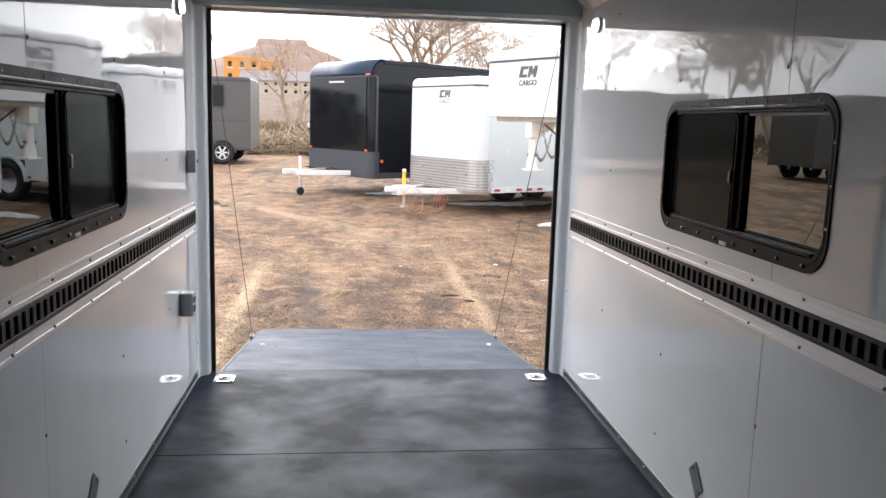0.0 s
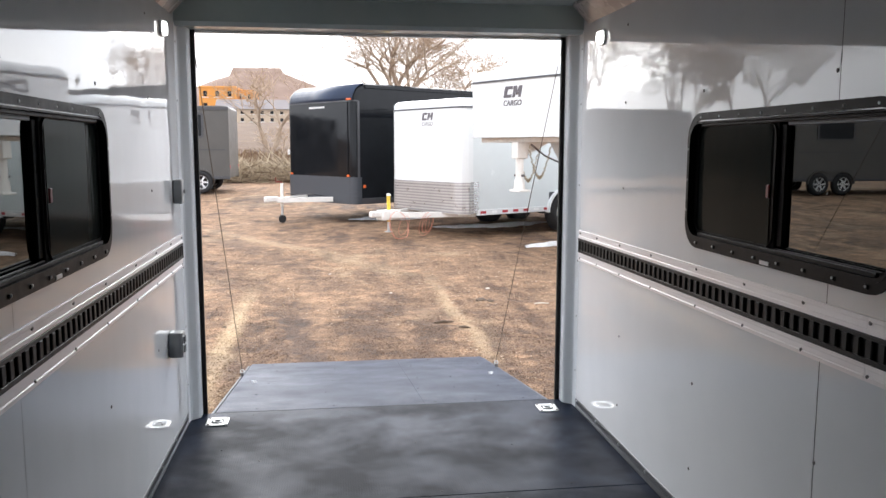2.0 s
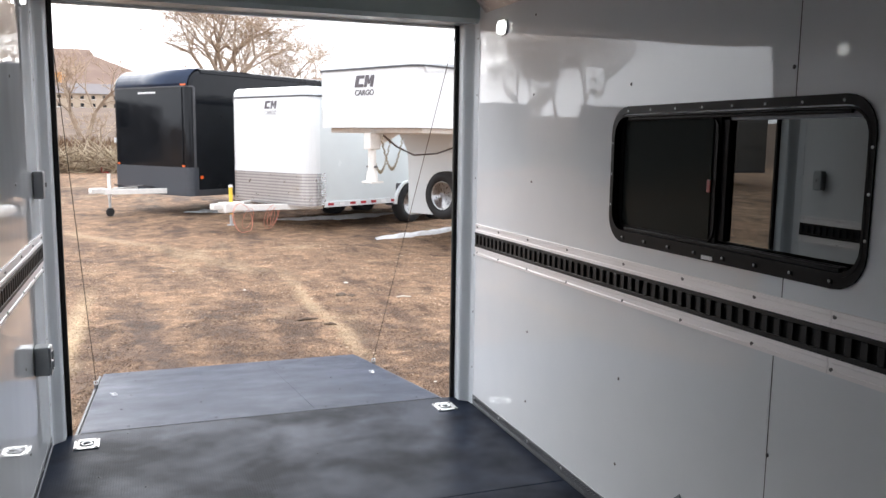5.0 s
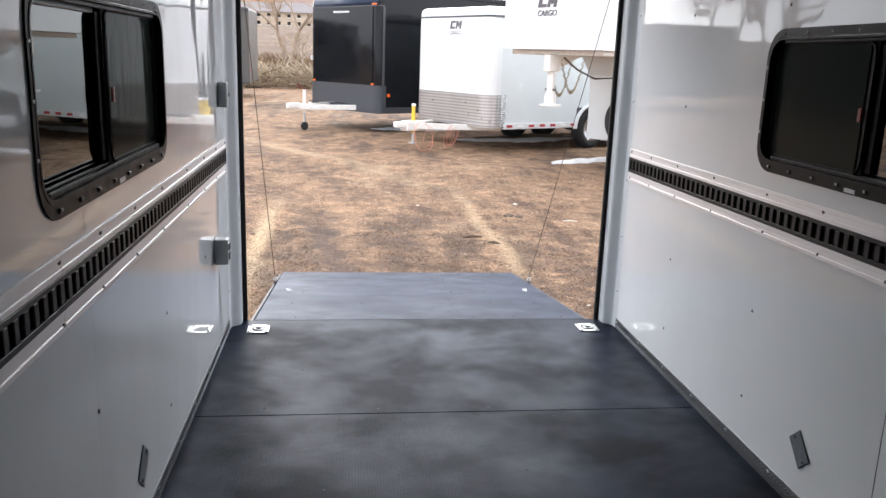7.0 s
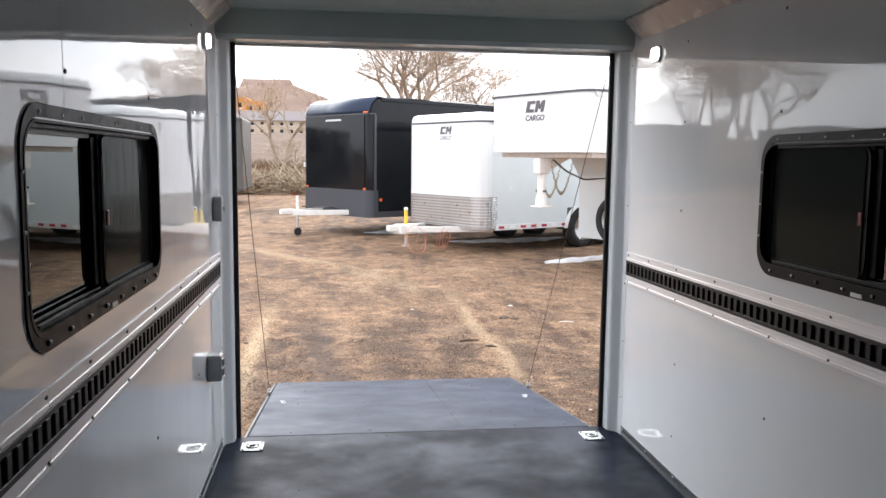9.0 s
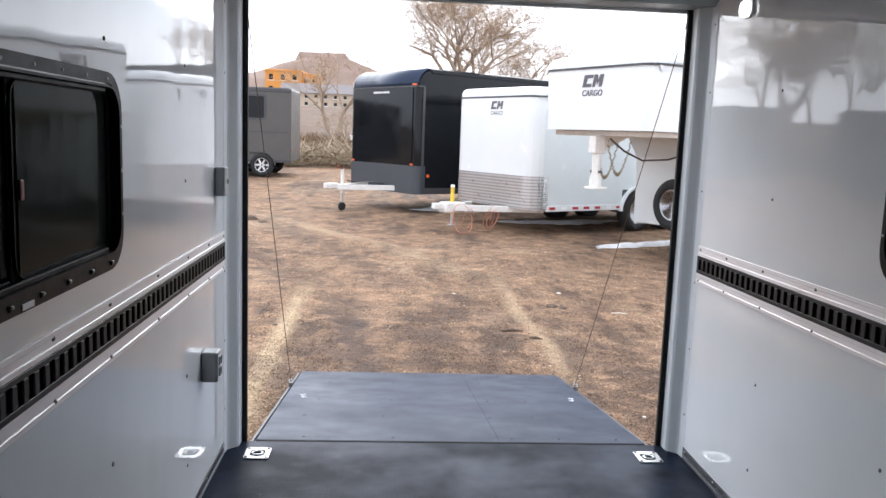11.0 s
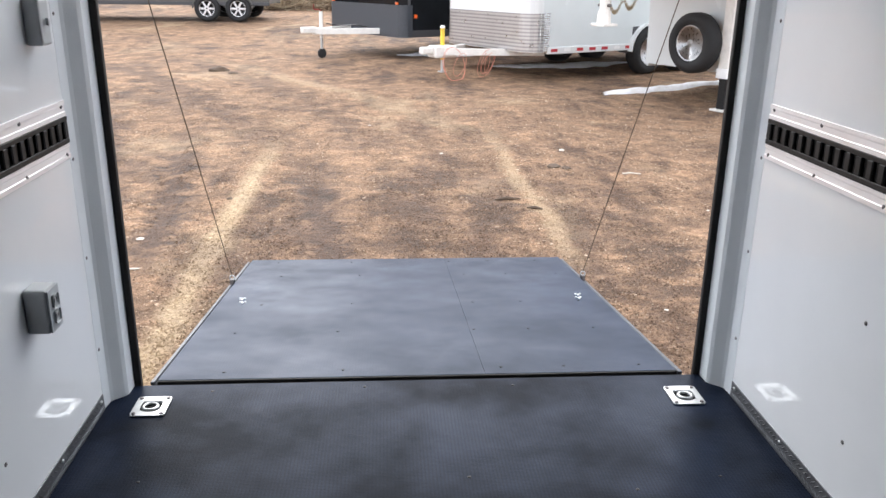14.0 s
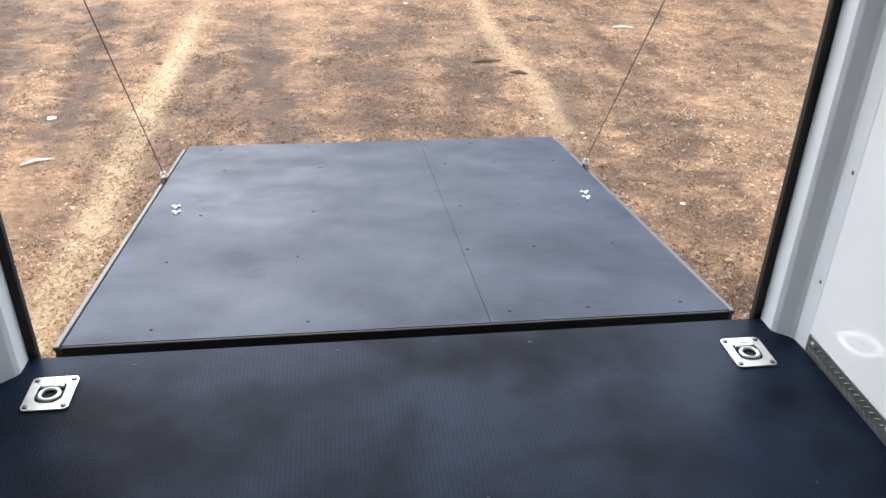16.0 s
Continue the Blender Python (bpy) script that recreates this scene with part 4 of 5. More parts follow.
def fender(root, x0, x1, Wd, radius, material, s):
    prof = []
    n = 9
    ro = radius * 1.16
    for j in range(n):
        a = radians(180 - 90 * j / (n - 1))
        prof.append((x0 + ro * math.cos(a), radius + ro * math.sin(a)))
    for j in range(n):
        a = radians(90 - 90 * j / (n - 1))
        prof.append((x1 + ro * math.cos(a), radius + ro * math.sin(a)))
    inner = [(x0 + (u - x0) * 0.93 if u < x0 else (x1 + (u - x1) * 0.93 if u > x1 else u), radius + (v - radius) * 0.93) for u, v in prof]
    bm = prism(prof + inner[::-1], Wd / 2 - 0.02, Wd / 2 + 0.075, lambda u, v, w: (u, s * w, v))
    part("fender", bm, material, root, "rounded wheel fender")


def well_shade(root, x0, x1, Wd, radius, s):
    # no hollow is cut: a dark block stands in for the well's shade
    part("wheel_well", box(x0 - radius * 1.1, x1 + radius * 1.1, *sorted((s * (Wd / 2 - 0.3), s * (Wd / 2 + 0.004))), 0.34, radius * 2.12, 0.06, 3), M_TRIM, root, "solid dark block for the shaded wheel well")


def black_trailer(m):
    root = empty("enclosed_trailer", m, "glossy black enclosed cargo trailer parked on dirt", "trailer", "parked trailers")
    L, Wd, z0, z1, r = 6.6, 2.41, 0.44, 2.81, 0.14
    part("body", shell(L, Wd, z0, z1, 0.13, 0.34, 0, 8), M_BLACK, root, "glossy black sheet body")
    # the rounded front cap above the seam
    cap = []
    for j in range(9):
        a = radians(90 * j / 8)
        cap.append((-0.34 + 0.348 * math.cos(a), z1 - 0.34 + 0.348 * math.sin(a)))
    inner = [(u - 0.012 * math.cos(radians(90 * j / 8)) , v - 0.012 * math.sin(radians(90 * j / 8))) for j, (u, v) in enumerate(cap)]
    part("front_cap", prism(cap + inner[::-1], -Wd / 2 + 0.14, Wd / 2 - 0.02, lambda u, v, w: (u, w, v)), M_NAVY, root, "blue-black rounded front cap", True)
    part("seam_trim", wrap_band(Wd, z1 - 0.36, z1 - 0.335, 0.13, 0.13, 0.010), M_TRIM, root)
    part("stone_guard", wrap_band(Wd, z0 - 0.05, z0 + 0.50, 0.13, 0.20, 0.010), M_GUARD, root, "charcoal textured stone guard")
    for s in (-1, 1):
        part("corner_post", box(-0.16, -0.11, *sorted((s * (Wd / 2 - 0.012), s * (Wd / 2 + 0.012))), z0, z1 - 0.36, 0.006), M_TRIM, root)
        part("bottom_rail", box(-L, -0.15, *sorted((s * (Wd / 2 - 0.03), s * (Wd / 2 + 0.012))), z0 - 0.05, z0 + 0.07, 0.006), M_TRIM, root)
        part("top_rail", box(-L, -0.30, *sorted((s * (Wd / 2 - 0.03), s * (Wd / 2 + 0.012))), z1 - 0.10, z1 - 0.02, 0.012), M_BLACK, root)
        well_shade(root, -4.2, -3.3, Wd, 0.33, s)
        part("side_marker", box(-0.30, -0.24, *sorted((s * (Wd / 2), s * (Wd / 2 + 0.02))), z0 + 0.28, z0 + 0.34, 0.005), M_ORANGE, root, "orange side reflector")
        part("front_marker", box(0.0, 0.022, *sorted((s * (Wd / 2 - 0.20), s * (Wd / 2 - 0.13))), z0 + 0.505, z0 + 0.545, 0.005), M_ORANGE, root, "orange front marker")
    part("clearance_lamp", box(-0.12, 0.012, Wd / 2 - 0.22, Wd / 2 - 0.05, z1 - 0.335, z1 - 0.30, 0.01), M_ORANGE, root, "amber clearance lamp")
    for j in range(7):
        u = -0.30 + j * 0.082
        part("mark", box(0.0, 0.005, u - 0.031, u + 0.031, z1 - 0.468, z1 - 0.432, 0.0015, 1), M_LOGOW, root, "small white block mark")
    part("corner_channel", box(-0.004, 0.016, Wd / 2 - 0.30, Wd / 2 - 0.17, z0 + 0.52, z1 - 0.37, 0.006), M_BLACK, root, "dark vertical corner channel")
    tyre_pair(root, (-3.3, -4.2), Wd - 0.2, 0.33, 5)
    tongue(root, 1.15, 0.47, 0.48, 0.92, 0.47)
    part("wiring", tube([(0.0, 0.12, 0.52), (0.3, 0.16, 0.57), (0.6, 0.02, 0.56), (0.85, 0.06, 0.60)], 0.012, 6), M_SCREW, root)
    part("door_lock", box(-0.03, 0.012, -Wd / 2 + 0.02, -Wd / 2 + 0.06, 1.38, 1.48, 0.006), M_WHITEPL, root)
    return root


def logo(root, x, y, z, size):
    """Two slanted block shapes over a short line of lettering."""
    def slant(u, v, w):
        return (x + w, y + u + v * 0.25, z + v)
    a, b = size * 0.82, size * 0.36
    part("mark", prism([(-a, -b), (-a, b), (-0.06 * size, b), (-0.06 * size, b * 0.45), (-a * 0.62, b * 0.45), (-a * 0.62, -b * 0.45), (-0.06 * size, -b * 0.45), (-0.06 * size, -b)], 0.0, 0.005, slant), M_LOGO, root, "dark grey slanted block mark")
    part("mark", prism([(0.04 * size, -b), (0.04 * size, b), (a * 0.38, b), (a * 0.52, b * 0.1), (a * 0.68, b), (a * 1.02, b), (a * 1.02, -b), (a * 0.72, -b), (a * 0.72, 0), (a * 0.52, -b * 0.6), (a * 0.34, 0), (a * 0.34, -b)], 0.0, 0.005, slant), M_LOGO, root, "dark grey slanted block mark")
    lettering("lettering", "CARGO", size * 0.50, M_LOGO, root, Matrix.Translation((x, y - 0.01, z - size * 0.72)) @ pose(0, 0, 0, 90, 0, 90), 0.003, "thin grey lettering", 0.15, 0.012)


def white_trailer(m):
    root = empty("bumper_pull_trailer", m, "white bumper-pull cargo trailer with tread-plate guard", "trailer", "parked trailers")
    L, Wd, z0, z1, r = 5.2, 2.18, 0.43, 2.44, 0.22
    part("body", shell(L, Wd, z0, z1 - 0.16, r, 0.0), M_WHITE_SHADED, root, "white side sheet, shaded by a duller colour")
    part("nose", wrap_band(Wd, z0 + 0.55, z1 - 0.165, r, r + 0.03, 0.006), M_WHITE, root, "bright white rounded nose")
    part("roof", shell(L, Wd + 0.02, z1 - 0.15, z1, r, 0.10), M_WHITE, root, "white rounded roof cap", False)
    part("drip_rail", wrap_band(Wd + 0.02, z1 - 0.175, z1 - 0.148, r, L, 0.014), M_TRIM, root, "dark drip rail")
    part("stone_guard", wrap_band(Wd, z0, z0 + 0.55, r, r + 0.05, 0.009), M_RIB, root, "polished tread-plate guard")
    for s in (-1, 1):
        part("guard_edge", box(-r - 0.16, -r + 0.02, *sorted((s * (Wd / 2), s * (Wd / 2 + 0.012))), z0, z0 + 0.56, 0.003), M_TREAD, root)
        part("bottom_rail", box(-L, -0.35, *sorted((s * (Wd / 2 - 0.03), s * (Wd / 2 + 0.014))), z0 - 0.03, z0 + 0.07, 0.006), M_WHITE, root)
        for j in range(9):
            part("reflector", box(-0.55 - j * 0.26, -0.42 - j * 0.26, *sorted((s * (Wd / 2 + 0.014), s * (Wd / 2 + 0.017))), z0 + 0.0, z0 + 0.045), M_REDTAPE if j % 2 == 0 or j == 3 else M_WHITEPL, root, "red and white reflective tape")
        well_shade(root, -3.35, -2.5, Wd, 0.38, s)
        fender(root, -3.35, -2.5, Wd, 0.38, M_WHITE, s)
    logo(root, 0.008, 0.12, z1 - 0.30, 0.19)
    tyre_pair(root, (-2.5, -3.35), Wd + 0.06, 0.38, 0, 0.22)
    tongue(root, 1.0, 0.40, 0.52, 0.78, 0.40, True)
    part("side_step", box(-1.6, -1.1, -Wd / 2 + 0.05, -Wd / 2 + 0.25, z0 - 0.13, z0 - 0.05, 0.02), M_WHITE, root)
    rng = random.Random(4)
    part("coupler_housing", box(0.58, 0.98, -0.12, 0.12, 0.31, 0.49, 0.03), M_TONGUE, root)
    for j in range(7):
        cx, cz, ra = 0.45 + rng.uniform(-0.42, 0.42), 0.23, rng.uniform(0.15, 0.27)
        ph = rng.uniform(0, 3)
        pts = [(cx + ra * math.cos(a), 0.36 + 0.12 * math.sin(a + ph), max(0.02, cz + ra * math.sin(a))) for a in [2 * math.pi * i / 22 for i in range(22)]]
        part("hanging_line", tube(pts, 0.0034, 5, None, True), M_PINK, root, "looped orange line hanging from tongue")
    return root


def gooseneck_trailer(m):
    root = empty("gooseneck_trailer", m, "white gooseneck cargo trailer with a spare wheel under the neck", "trailer", "parked trailers")
    L, Wd, z1, r = 8.0, 2.1, 2.76, 0.24
    zn = 1.80
    part("neck", shell(2.3, Wd, zn, z1 - 0.16, r, 0.0), M_WHITE, root, "white overhanging neck")
    part("neck_floor", box(-2.1, -0.2, -Wd / 2 + 0.12, Wd / 2 - 0.12, zn - 0.07, zn - 0.001, 0.01), M_TONGUE, root)
    part("body", box(-L, -1.95, -Wd / 2, Wd / 2, 0.45, z1 - 0.16, 0.03), M_WHITE_SHADED, root, "white main body")
    part("roof", shell(L, Wd + 0.02, z1 - 0.15, z1, r, 0.10), M_WHITE, root, "white rounded roof cap")
    part("drip_rail", wrap_band(Wd + 0.02, z1 - 0.175, z1 - 0.148, r, L, 0.014), M_TRIM, root, "dark drip rail")
    logo(root, 0.004, 0.02, z1 - 0.33, 0.22)
    cp = part("coupler", box(-0.26, -0.06, -0.07, 0.07, zn - 0.30, zn - 0.0705, 0.015), M_TONGUE, root, "off-white gooseneck coupler")
    part("coupler_tube", tube([(-0.16, 0, zn - 0.62), (-0.16, 0, zn - 0.24)], 0.058, 14), M_TONGUE, cp)
    part("coupler_socket", tube([(-0.16, 0, zn - 0.75), (-0.16, 0, zn - 0.60)], [0.085, 0.075], 14), M_TONGUE, cp)
    part("latch_plate", box(-0.28, -0.06, -0.11, 0.11, zn - 0.77, zn - 0.74, 0.006), M_TONGUE, cp)
    part("bolt", tube([(-0.16, -0.10, zn - 0.54), (-0.16, 0.10, zn - 0.54)], 0.018, 8), M_SCREW, cp)
    part("neck_brace", prism([(-0.26, zn - 0.0705), (-0.26, zn - 0.26), (-0.70, zn - 0.0705)], -0.03, 0.03, lambda u, v, w: (u, w, v)), M_TONGUE, root)
    link = mesh_from(tube([(0.0, 0.011 * math.cos(a), 0.024 * math.sin(a)) for a in [2 * math.pi * i / 10 for i in range(10)]], 0.0055, 5, None, True), "link")
    for s, depth in ((-1, 0.50), (1, 0.44)):
        ch = part("safety_chain", tube([(-0.24, s * 0.12, zn - 0.16), (-0.24, s * 0.12, zn - 0.11)], 0.01, 6), M_CHAIN, root, "hanging yellow-zinc safety chain")
        n = 27
        for j in range(n):
            f = j / (n - 1)
            ob = part("link", link, M_CHAIN, ch)
            ob.matrix_local = pose(-0.24 - 0.40 * f, s * 0.12, zn - 0.15 - depth * math.sin(math.pi * f) * 0.9 - 0.05 * (1 - f), 0, 40 * math.cos(math.pi * f), 90 * (j % 2))
    part("wiring", tube([(-0.30, 0.08, zn - 0.10), (-0.55, 0.1, zn - 0.26), (-0.9, 0.1, zn - 0.38), (-1.4, 0.1, zn - 0.36), (-1.82, 0.1, zn - 0.26)], 0.013, 6), M_SCREW, root)
    part("drop_panel", prism([(-1.60, zn - 0.01), (-1.96, zn - 0.01), (-1.96, 0.45), (-1.90, 0.45), (-1.84, zn - 0.35)], -Wd / 2 + 0.1, Wd / 2 - 0.1, lambda u, v, w: (u, w, v)), M_WHITE_SHADED, root)
    wheel(root, pose(-1.64, 0.08, 0.80, 0, 0, 90), 0.37, 0.22)
    leg = part("landing_gear", box(-1.835, -1.715, 0.42, 0.56, 0.42, zn - 0.075, 0.01), M_TONGUE, root, "off-white square landing leg")
    part("collar", box(-1.85, -1.70, 0.405, 0.575, 0.40, 0.52, 0.012), M_WHITEPL, leg)
    part("inner_leg", box(-1.815, -1.735, 0.44, 0.54, 0.02, 0.42, 0.006), M_BLACKPL, leg, "black inner leg")
    part("foot", box(-1.88, -1.68, 0.38, 0.60, 0.0, 0.025, 0.006), M_TONGUE, leg)
    for s in (-1, 1):
        fender(root, -6.0, -5.1, Wd, 0.38, M_WHITE, s)
        part("bottom_rail", box(-L, -2.0, *sorted((s * (Wd / 2 - 0.03), s * (Wd / 2 + 0.014))), 0.40, 0.52, 0.006), M_WHITE, root)
    tyre_pair(root, (-5.1, -6.0), Wd + 0.06, 0.38, 0, 0.22)
    part("diamond_guard", box(-1.90, -1.862, 0.3, Wd / 2 - 0.12, 0.62, 1.1, 0.01), M_KICK, root, "dull tread-plate patch")
    return root


def grey_trailer(m):
    paint = M_GREYTR
    root = empty("enclosed_trailer", m, "charcoal grey enclosed trailer with dark side window", "trailer", "parked trailers")
    L, Wd, z0, z1 = 6.2, 2.4, 0.46, 2.58
    part("body", shell(L, Wd, z0, z1, 0.05, 0.08, 0, 3), paint, root)
    for s in (-1, 1):
        part("top_rail", box(-L, 0.0, *sorted((s * (Wd / 2 - 0.03), s * (Wd / 2 + 0.014))), z1 - 0.13, z1 - 0.03, 0.01), M_TRIM, root)
        part("bottom_rail", box(-L, 0.0, *sorted((s * (Wd / 2 - 0.03), s * (Wd / 2 + 0.014))), z0 - 0.04, z0 + 0.05, 0.01), M_TRIM, root)
        part("window", box(-1.95, -0.78, *sorted((s * (Wd / 2), s * (Wd / 2 + 0.012))), 1.70, 2.32, 0.004), M_DARKWIN, root, "dark tinted side window")
        part("window_frame", plate(rounded(-2.01, -0.72, 1.64, 2.38, 0.08), [rounded(-1.95, -0.78, 1.70, 2.32, 0.05)], Wd / 2 + 0.001, Wd / 2 + 0.022, lambda u, v, w: (u, s * w, v)), M_TRIM, root)
        part("stripe", box(-L + 0.1, -0.1, *sorted((s * (Wd / 2), s * (Wd / 2 + 0.008))), 1.28, 1.31, 0.001, 1), M_TRIM, root)
        fender(root, -1.65, -0.83, Wd, 0.34, paint, s)
        part("tail_lamp", box(-0.02, 0.012, *sorted((s * (Wd / 2 - 0.18), s * (Wd / 2 - 0.08))), 0.75, 0.83, 0.004), M_REDTAPE, root)
    tyre_pair(root, (-0.83, -1.65), Wd + 0.08, 0.34, 6, 0.2)
    return root


def on_ground(x, y, rz):
    return pose(x, y, ground_z(x, y) + 0.0, 0, 0, rz)


def front_at(x, y, heading):
    """Pose with the front face centre at (x, y); the body runs away towards heading degrees."""
    return on_ground(x, y, heading + 180)


black_trailer(front_at(-0.50, 13.25, 35))
white_trailer(front_at(1.42, 10.62, 30))
gooseneck_trailer(front_at(2.26, 7.15, 28))
grey = grey_trailer(front_at(-3.22, 21.9, 180))
for gx_, gy_, turn in ((-11.2, 19.6, 176), (-19.0, 17.0, 172)):
    copy_thing(grey, front_at(gx_, gy_, turn))

# ---------------------------------------------------------------- outdoors: plants and distance
def limb(verts, faces, a, b, ra, rb, sides):
    d = (b - a)
    q = d.to_track_quat("Z", "Y")
    base = len(verts)
    for p, r in ((a, ra), (b, rb)):
        for j in range(sides):
            t = 2 * math.pi * j / sides
            verts.append(tuple(p + q @ Vector((math.cos(t) * r, math.sin(t) * r, 0))))
    for j in range(sides):
        k2 = (j + 1) % sides
        faces.append((base + j, base + k2, base + sides + k2, base + sides + j))


def bare_tree(x, y, height, spread, seed, label, levels=6, fork=1, lean=0.0, density=1.0, z=None, twig=0.007):
    rng = random.Random(seed)
    trunk_v, trunk_f, crown_v, crown_f = [], [], [], []

    def grow(p, d, length, r, level):
        n = 3 if level < 3 else 2
        for j in range(n):
            d2 = (d + Vector((rng.uniform(-1, 1), rng.uniform(-1, 1), rng.uniform(-0.6, 0.8))) * (0.10 + 0.05 * level)).normalized()
            q = p + d2 * (length / n)
            r2 = max(r * 0.87, twig)
            big = level < 3
            limb(trunk_v if big else crown_v, trunk_f if big else crown_f, p, q, r, r2, 7 if level < 2 else (5 if level < 3 else 3))
            if level >= 1 and level < levels and rng.random() < 0.75 * density:
                side = Vector((rng.uniform(-1, 1), rng.uniform(-1, 1), rng.uniform(-0.25, 0.6))).normalized()
                grow(q, (d2 * 0.55 + side * 0.85).normalized(), length * rng.uniform(0.5, 0.75), r2 * 0.5, level + 1)
            p, d, r = q, d2, r2
        if level < levels:
            m = 3 if level in (0, 1) else 2
            a0 = rng.uniform(0, 6.28)
            for j in range(m):
                a = a0 + 2 * math.pi * j / m + rng.uniform(-0.4, 0.4)
                out = Vector((math.cos(a), math.sin(a), 0))
                d2 = (d * (1.0 - 0.05 * level) + out * (0.65 * spread + 0.05 * level) + Vector((0, 0, 0.08))).normalized()
                grow(p, d2, length * rng.uniform(0.62, 0.86), r * 0.64, level + 1)

    for f in range(fork):
        a = 2 * math.pi * f / fork + 0.5
        d0 = Vector((0.28 * math.cos(a) * (fork > 1) + lean, 0.28 * math.sin(a) * (fork > 1), 1)).normalized()
        grow(Vector((0.12 * math.cos(a) * (fork > 1), 0.12 * math.sin(a) * (fork > 1), -0.2)), d0, height * 0.30, height * 0.028, 0)
    root = empty("tree", pose(x, y, ground_z(x, y) if z is None else z), label, "tree", "bare trees")
    for nm, v_, f_, mt in (("trunk", trunk_v, trunk_f, M_BARK), ("crown", crown_v, crown_f, M_TWIG)):
        me = bpy.data.meshes.new(nm)
        me.from_pydata(v_, [], f_)
        part(nm, me, mt, root)
    return root


bare_tree(4.6, 54, 14.0, 1.35, 11, "large bare spreading cottonwood with tan twigs", 7, 3, 0.0, 0.80)
bare_tree(10.4, 62, 11.0, 1.2, 5, "bare cottonwood with dense tan twigs", 6, 2)
bare_tree(-4.8, 62, 8.5, 0.9, 8, "small bare tree with thin dark twigs", 5, 2, 0.0, 0.7, None, 0.012)
bare_tree(-3.0, 40, 3.0, 1.1, 23, "low bare shrub tree in dry grass", 4, 2, 0.0, 0.6)
bare_tree(-18, 40, 11.0, 0.9, 31, "tall bare cottonwood at the yard edge", 6, 2)
bare_tree(-24, 44, 12.0, 0.9, 37, "tall bare cottonwood at the yard edge", 6, 2)
bare_tree(-13.5, 47, 11.0, 0.9, 41, "tall bare cottonwood at the yard edge", 6, 1)


def brush_pile(x, y, w, d, h, count, seed, label):
    rng = random.Random(seed)
    v_, f_ = [], []
    for j in range(count):
        a = Vector((rng.uniform(-w, w), rng.uniform(-d, d), 0))
        hh = h * (1 - (abs(a.x) / w) ** 2) * rng.uniform(0.25, 1.0) + 0.05
        a.z = rng.uniform(-0.05, hh * 0.7)
        b = a + Vector((rng.uniform(-0.7, 0.7), rng.uniform(-0.4, 0.4), rng.uniform(-0.1, 0.55) * h))
        r = rng.uniform(0.008, 0.03)
        limb(v_, f_, a, b, r, r * 0.4, 3)
    me = bpy.data.meshes.new("brush_pile")
    me.from_pydata(v_, [], f_)
    ob = part("brush_pile", me, M_BRUSH)
    ob.matrix_world = pose(x, y, ground_z(x, y))
    tagged(ob, label, "brush", kind="stuff")


brush_pile(-2.2, 27.0, 3.0, 1.2, 1.1, 2600, 3, "tangled pile of dry cut brush")
brush_pile(-9.0, 31.0, 8.0, 2.0, 0.9, 3000, 6, "line of dry weeds along the yard edge")
brush_pile(3.0, 34.0, 9.0, 2.5, 0.8, 3000, 7, "line of dry weeds along the yard edge")

rng = random.Random(12)
gv, gf = [], []
for j in range(26000):
    y = 30 + 60 * rng.random() ** 1.6
    x = rng.uniform(-0.55, 0.45) * y
    z = ground_z(x, y) + 0.15
    a = Vector((x, y, z - 0.2))
    h = rng.uniform(0.25, 0.75)
    b = a + Vector((rng.uniform(-0.2, 0.2), rng.uniform(-0.2, 0.2), h))
    s = 0.03 + 0.0008 * y
    base = len(gv)
    gv += [tuple(a + Vector((-s, 0, 0))), tuple(a + Vector((s, 0, 0))), tuple(b)]
    gf.append((base, base + 1, base + 2))
me = bpy.data.meshes.new("dry_grass")
me.from_pydata(gv, [], gf)
tagged(part("dry_grass", me, M_GRASS), "tall dry tan grass over the field", "grass", kind="stuff")

for j, (x, y) in enumerate(((-1.7, 33), (-5.2, 33.5), (-8.8, 34), (1.8, 33), (5.3, 32.5))):
    po = part("fence_post", tube([(0, 0, -0.2), (0.02, 0, 0.6), (0.0, 0.01, 1.25)], [0.07, 0.065, 0.06], 8), M_POSTW)
    po.matrix_world = pose(x, y, ground_z(x, y), 0, 3 * math.sin(j * 2.0), 0)
    tagged(po, "weathered wooden fence post in dry grass", "fence post", "fence posts")


def mesa(name, cx, cy, width, base_z, slope_h, cap_w, cap_h, seed, label, cap_off=0.0):
    """A hill with talus slopes and a flat cap rock."""
    v_, f_ = [], []
    nx_, ny_ = 150, 30
    for j in range(ny_):
        for i in range(nx_):
            u = (i / (nx_ - 1) - 0.5) * 2
            w = (j / (ny_ - 1) - 0.5) * 2
            x, y = u * width, w * width * 0.5
            d = math.sqrt(u * u + w * w)
            h = slope_h * min(0.90, max(0.0, 1 - d)) * (1 + 0.10 * noise.noise((u * 5 + seed, w * 5, 0)))
            if cap_h and abs(x - cap_off) < cap_w + 2 * noise.noise((w * 5, seed, 1)) and abs(w) < cap_w / width * 0.9:
                h = slope_h * 0.885 + cap_h + 0.012 * slope_h * noise.noise((u * 30, w * 12, seed))
            v_.append((x, y, h))
    for j in range(ny_ - 1):
        for i in range(nx_ - 1):
            f_.append((j * nx_ + i, j * nx_ + i + 1, (j + 1) * nx_ + i + 1, (j + 1) * nx_ + i))
    me = bpy.data.meshes.new(name)
    me.from_pydata(v_, [], f_)
    ob = part(name, me, M_MESA)
    ob.matrix_world = pose(cx, cy, base_z)
    tagged(ob, label, "hill", kind="structure")


mesa("backdrop_mesa", -52, 620, 170, 13, 46, 19, 6, 3, "distant brown mesa with a flat cap rock")
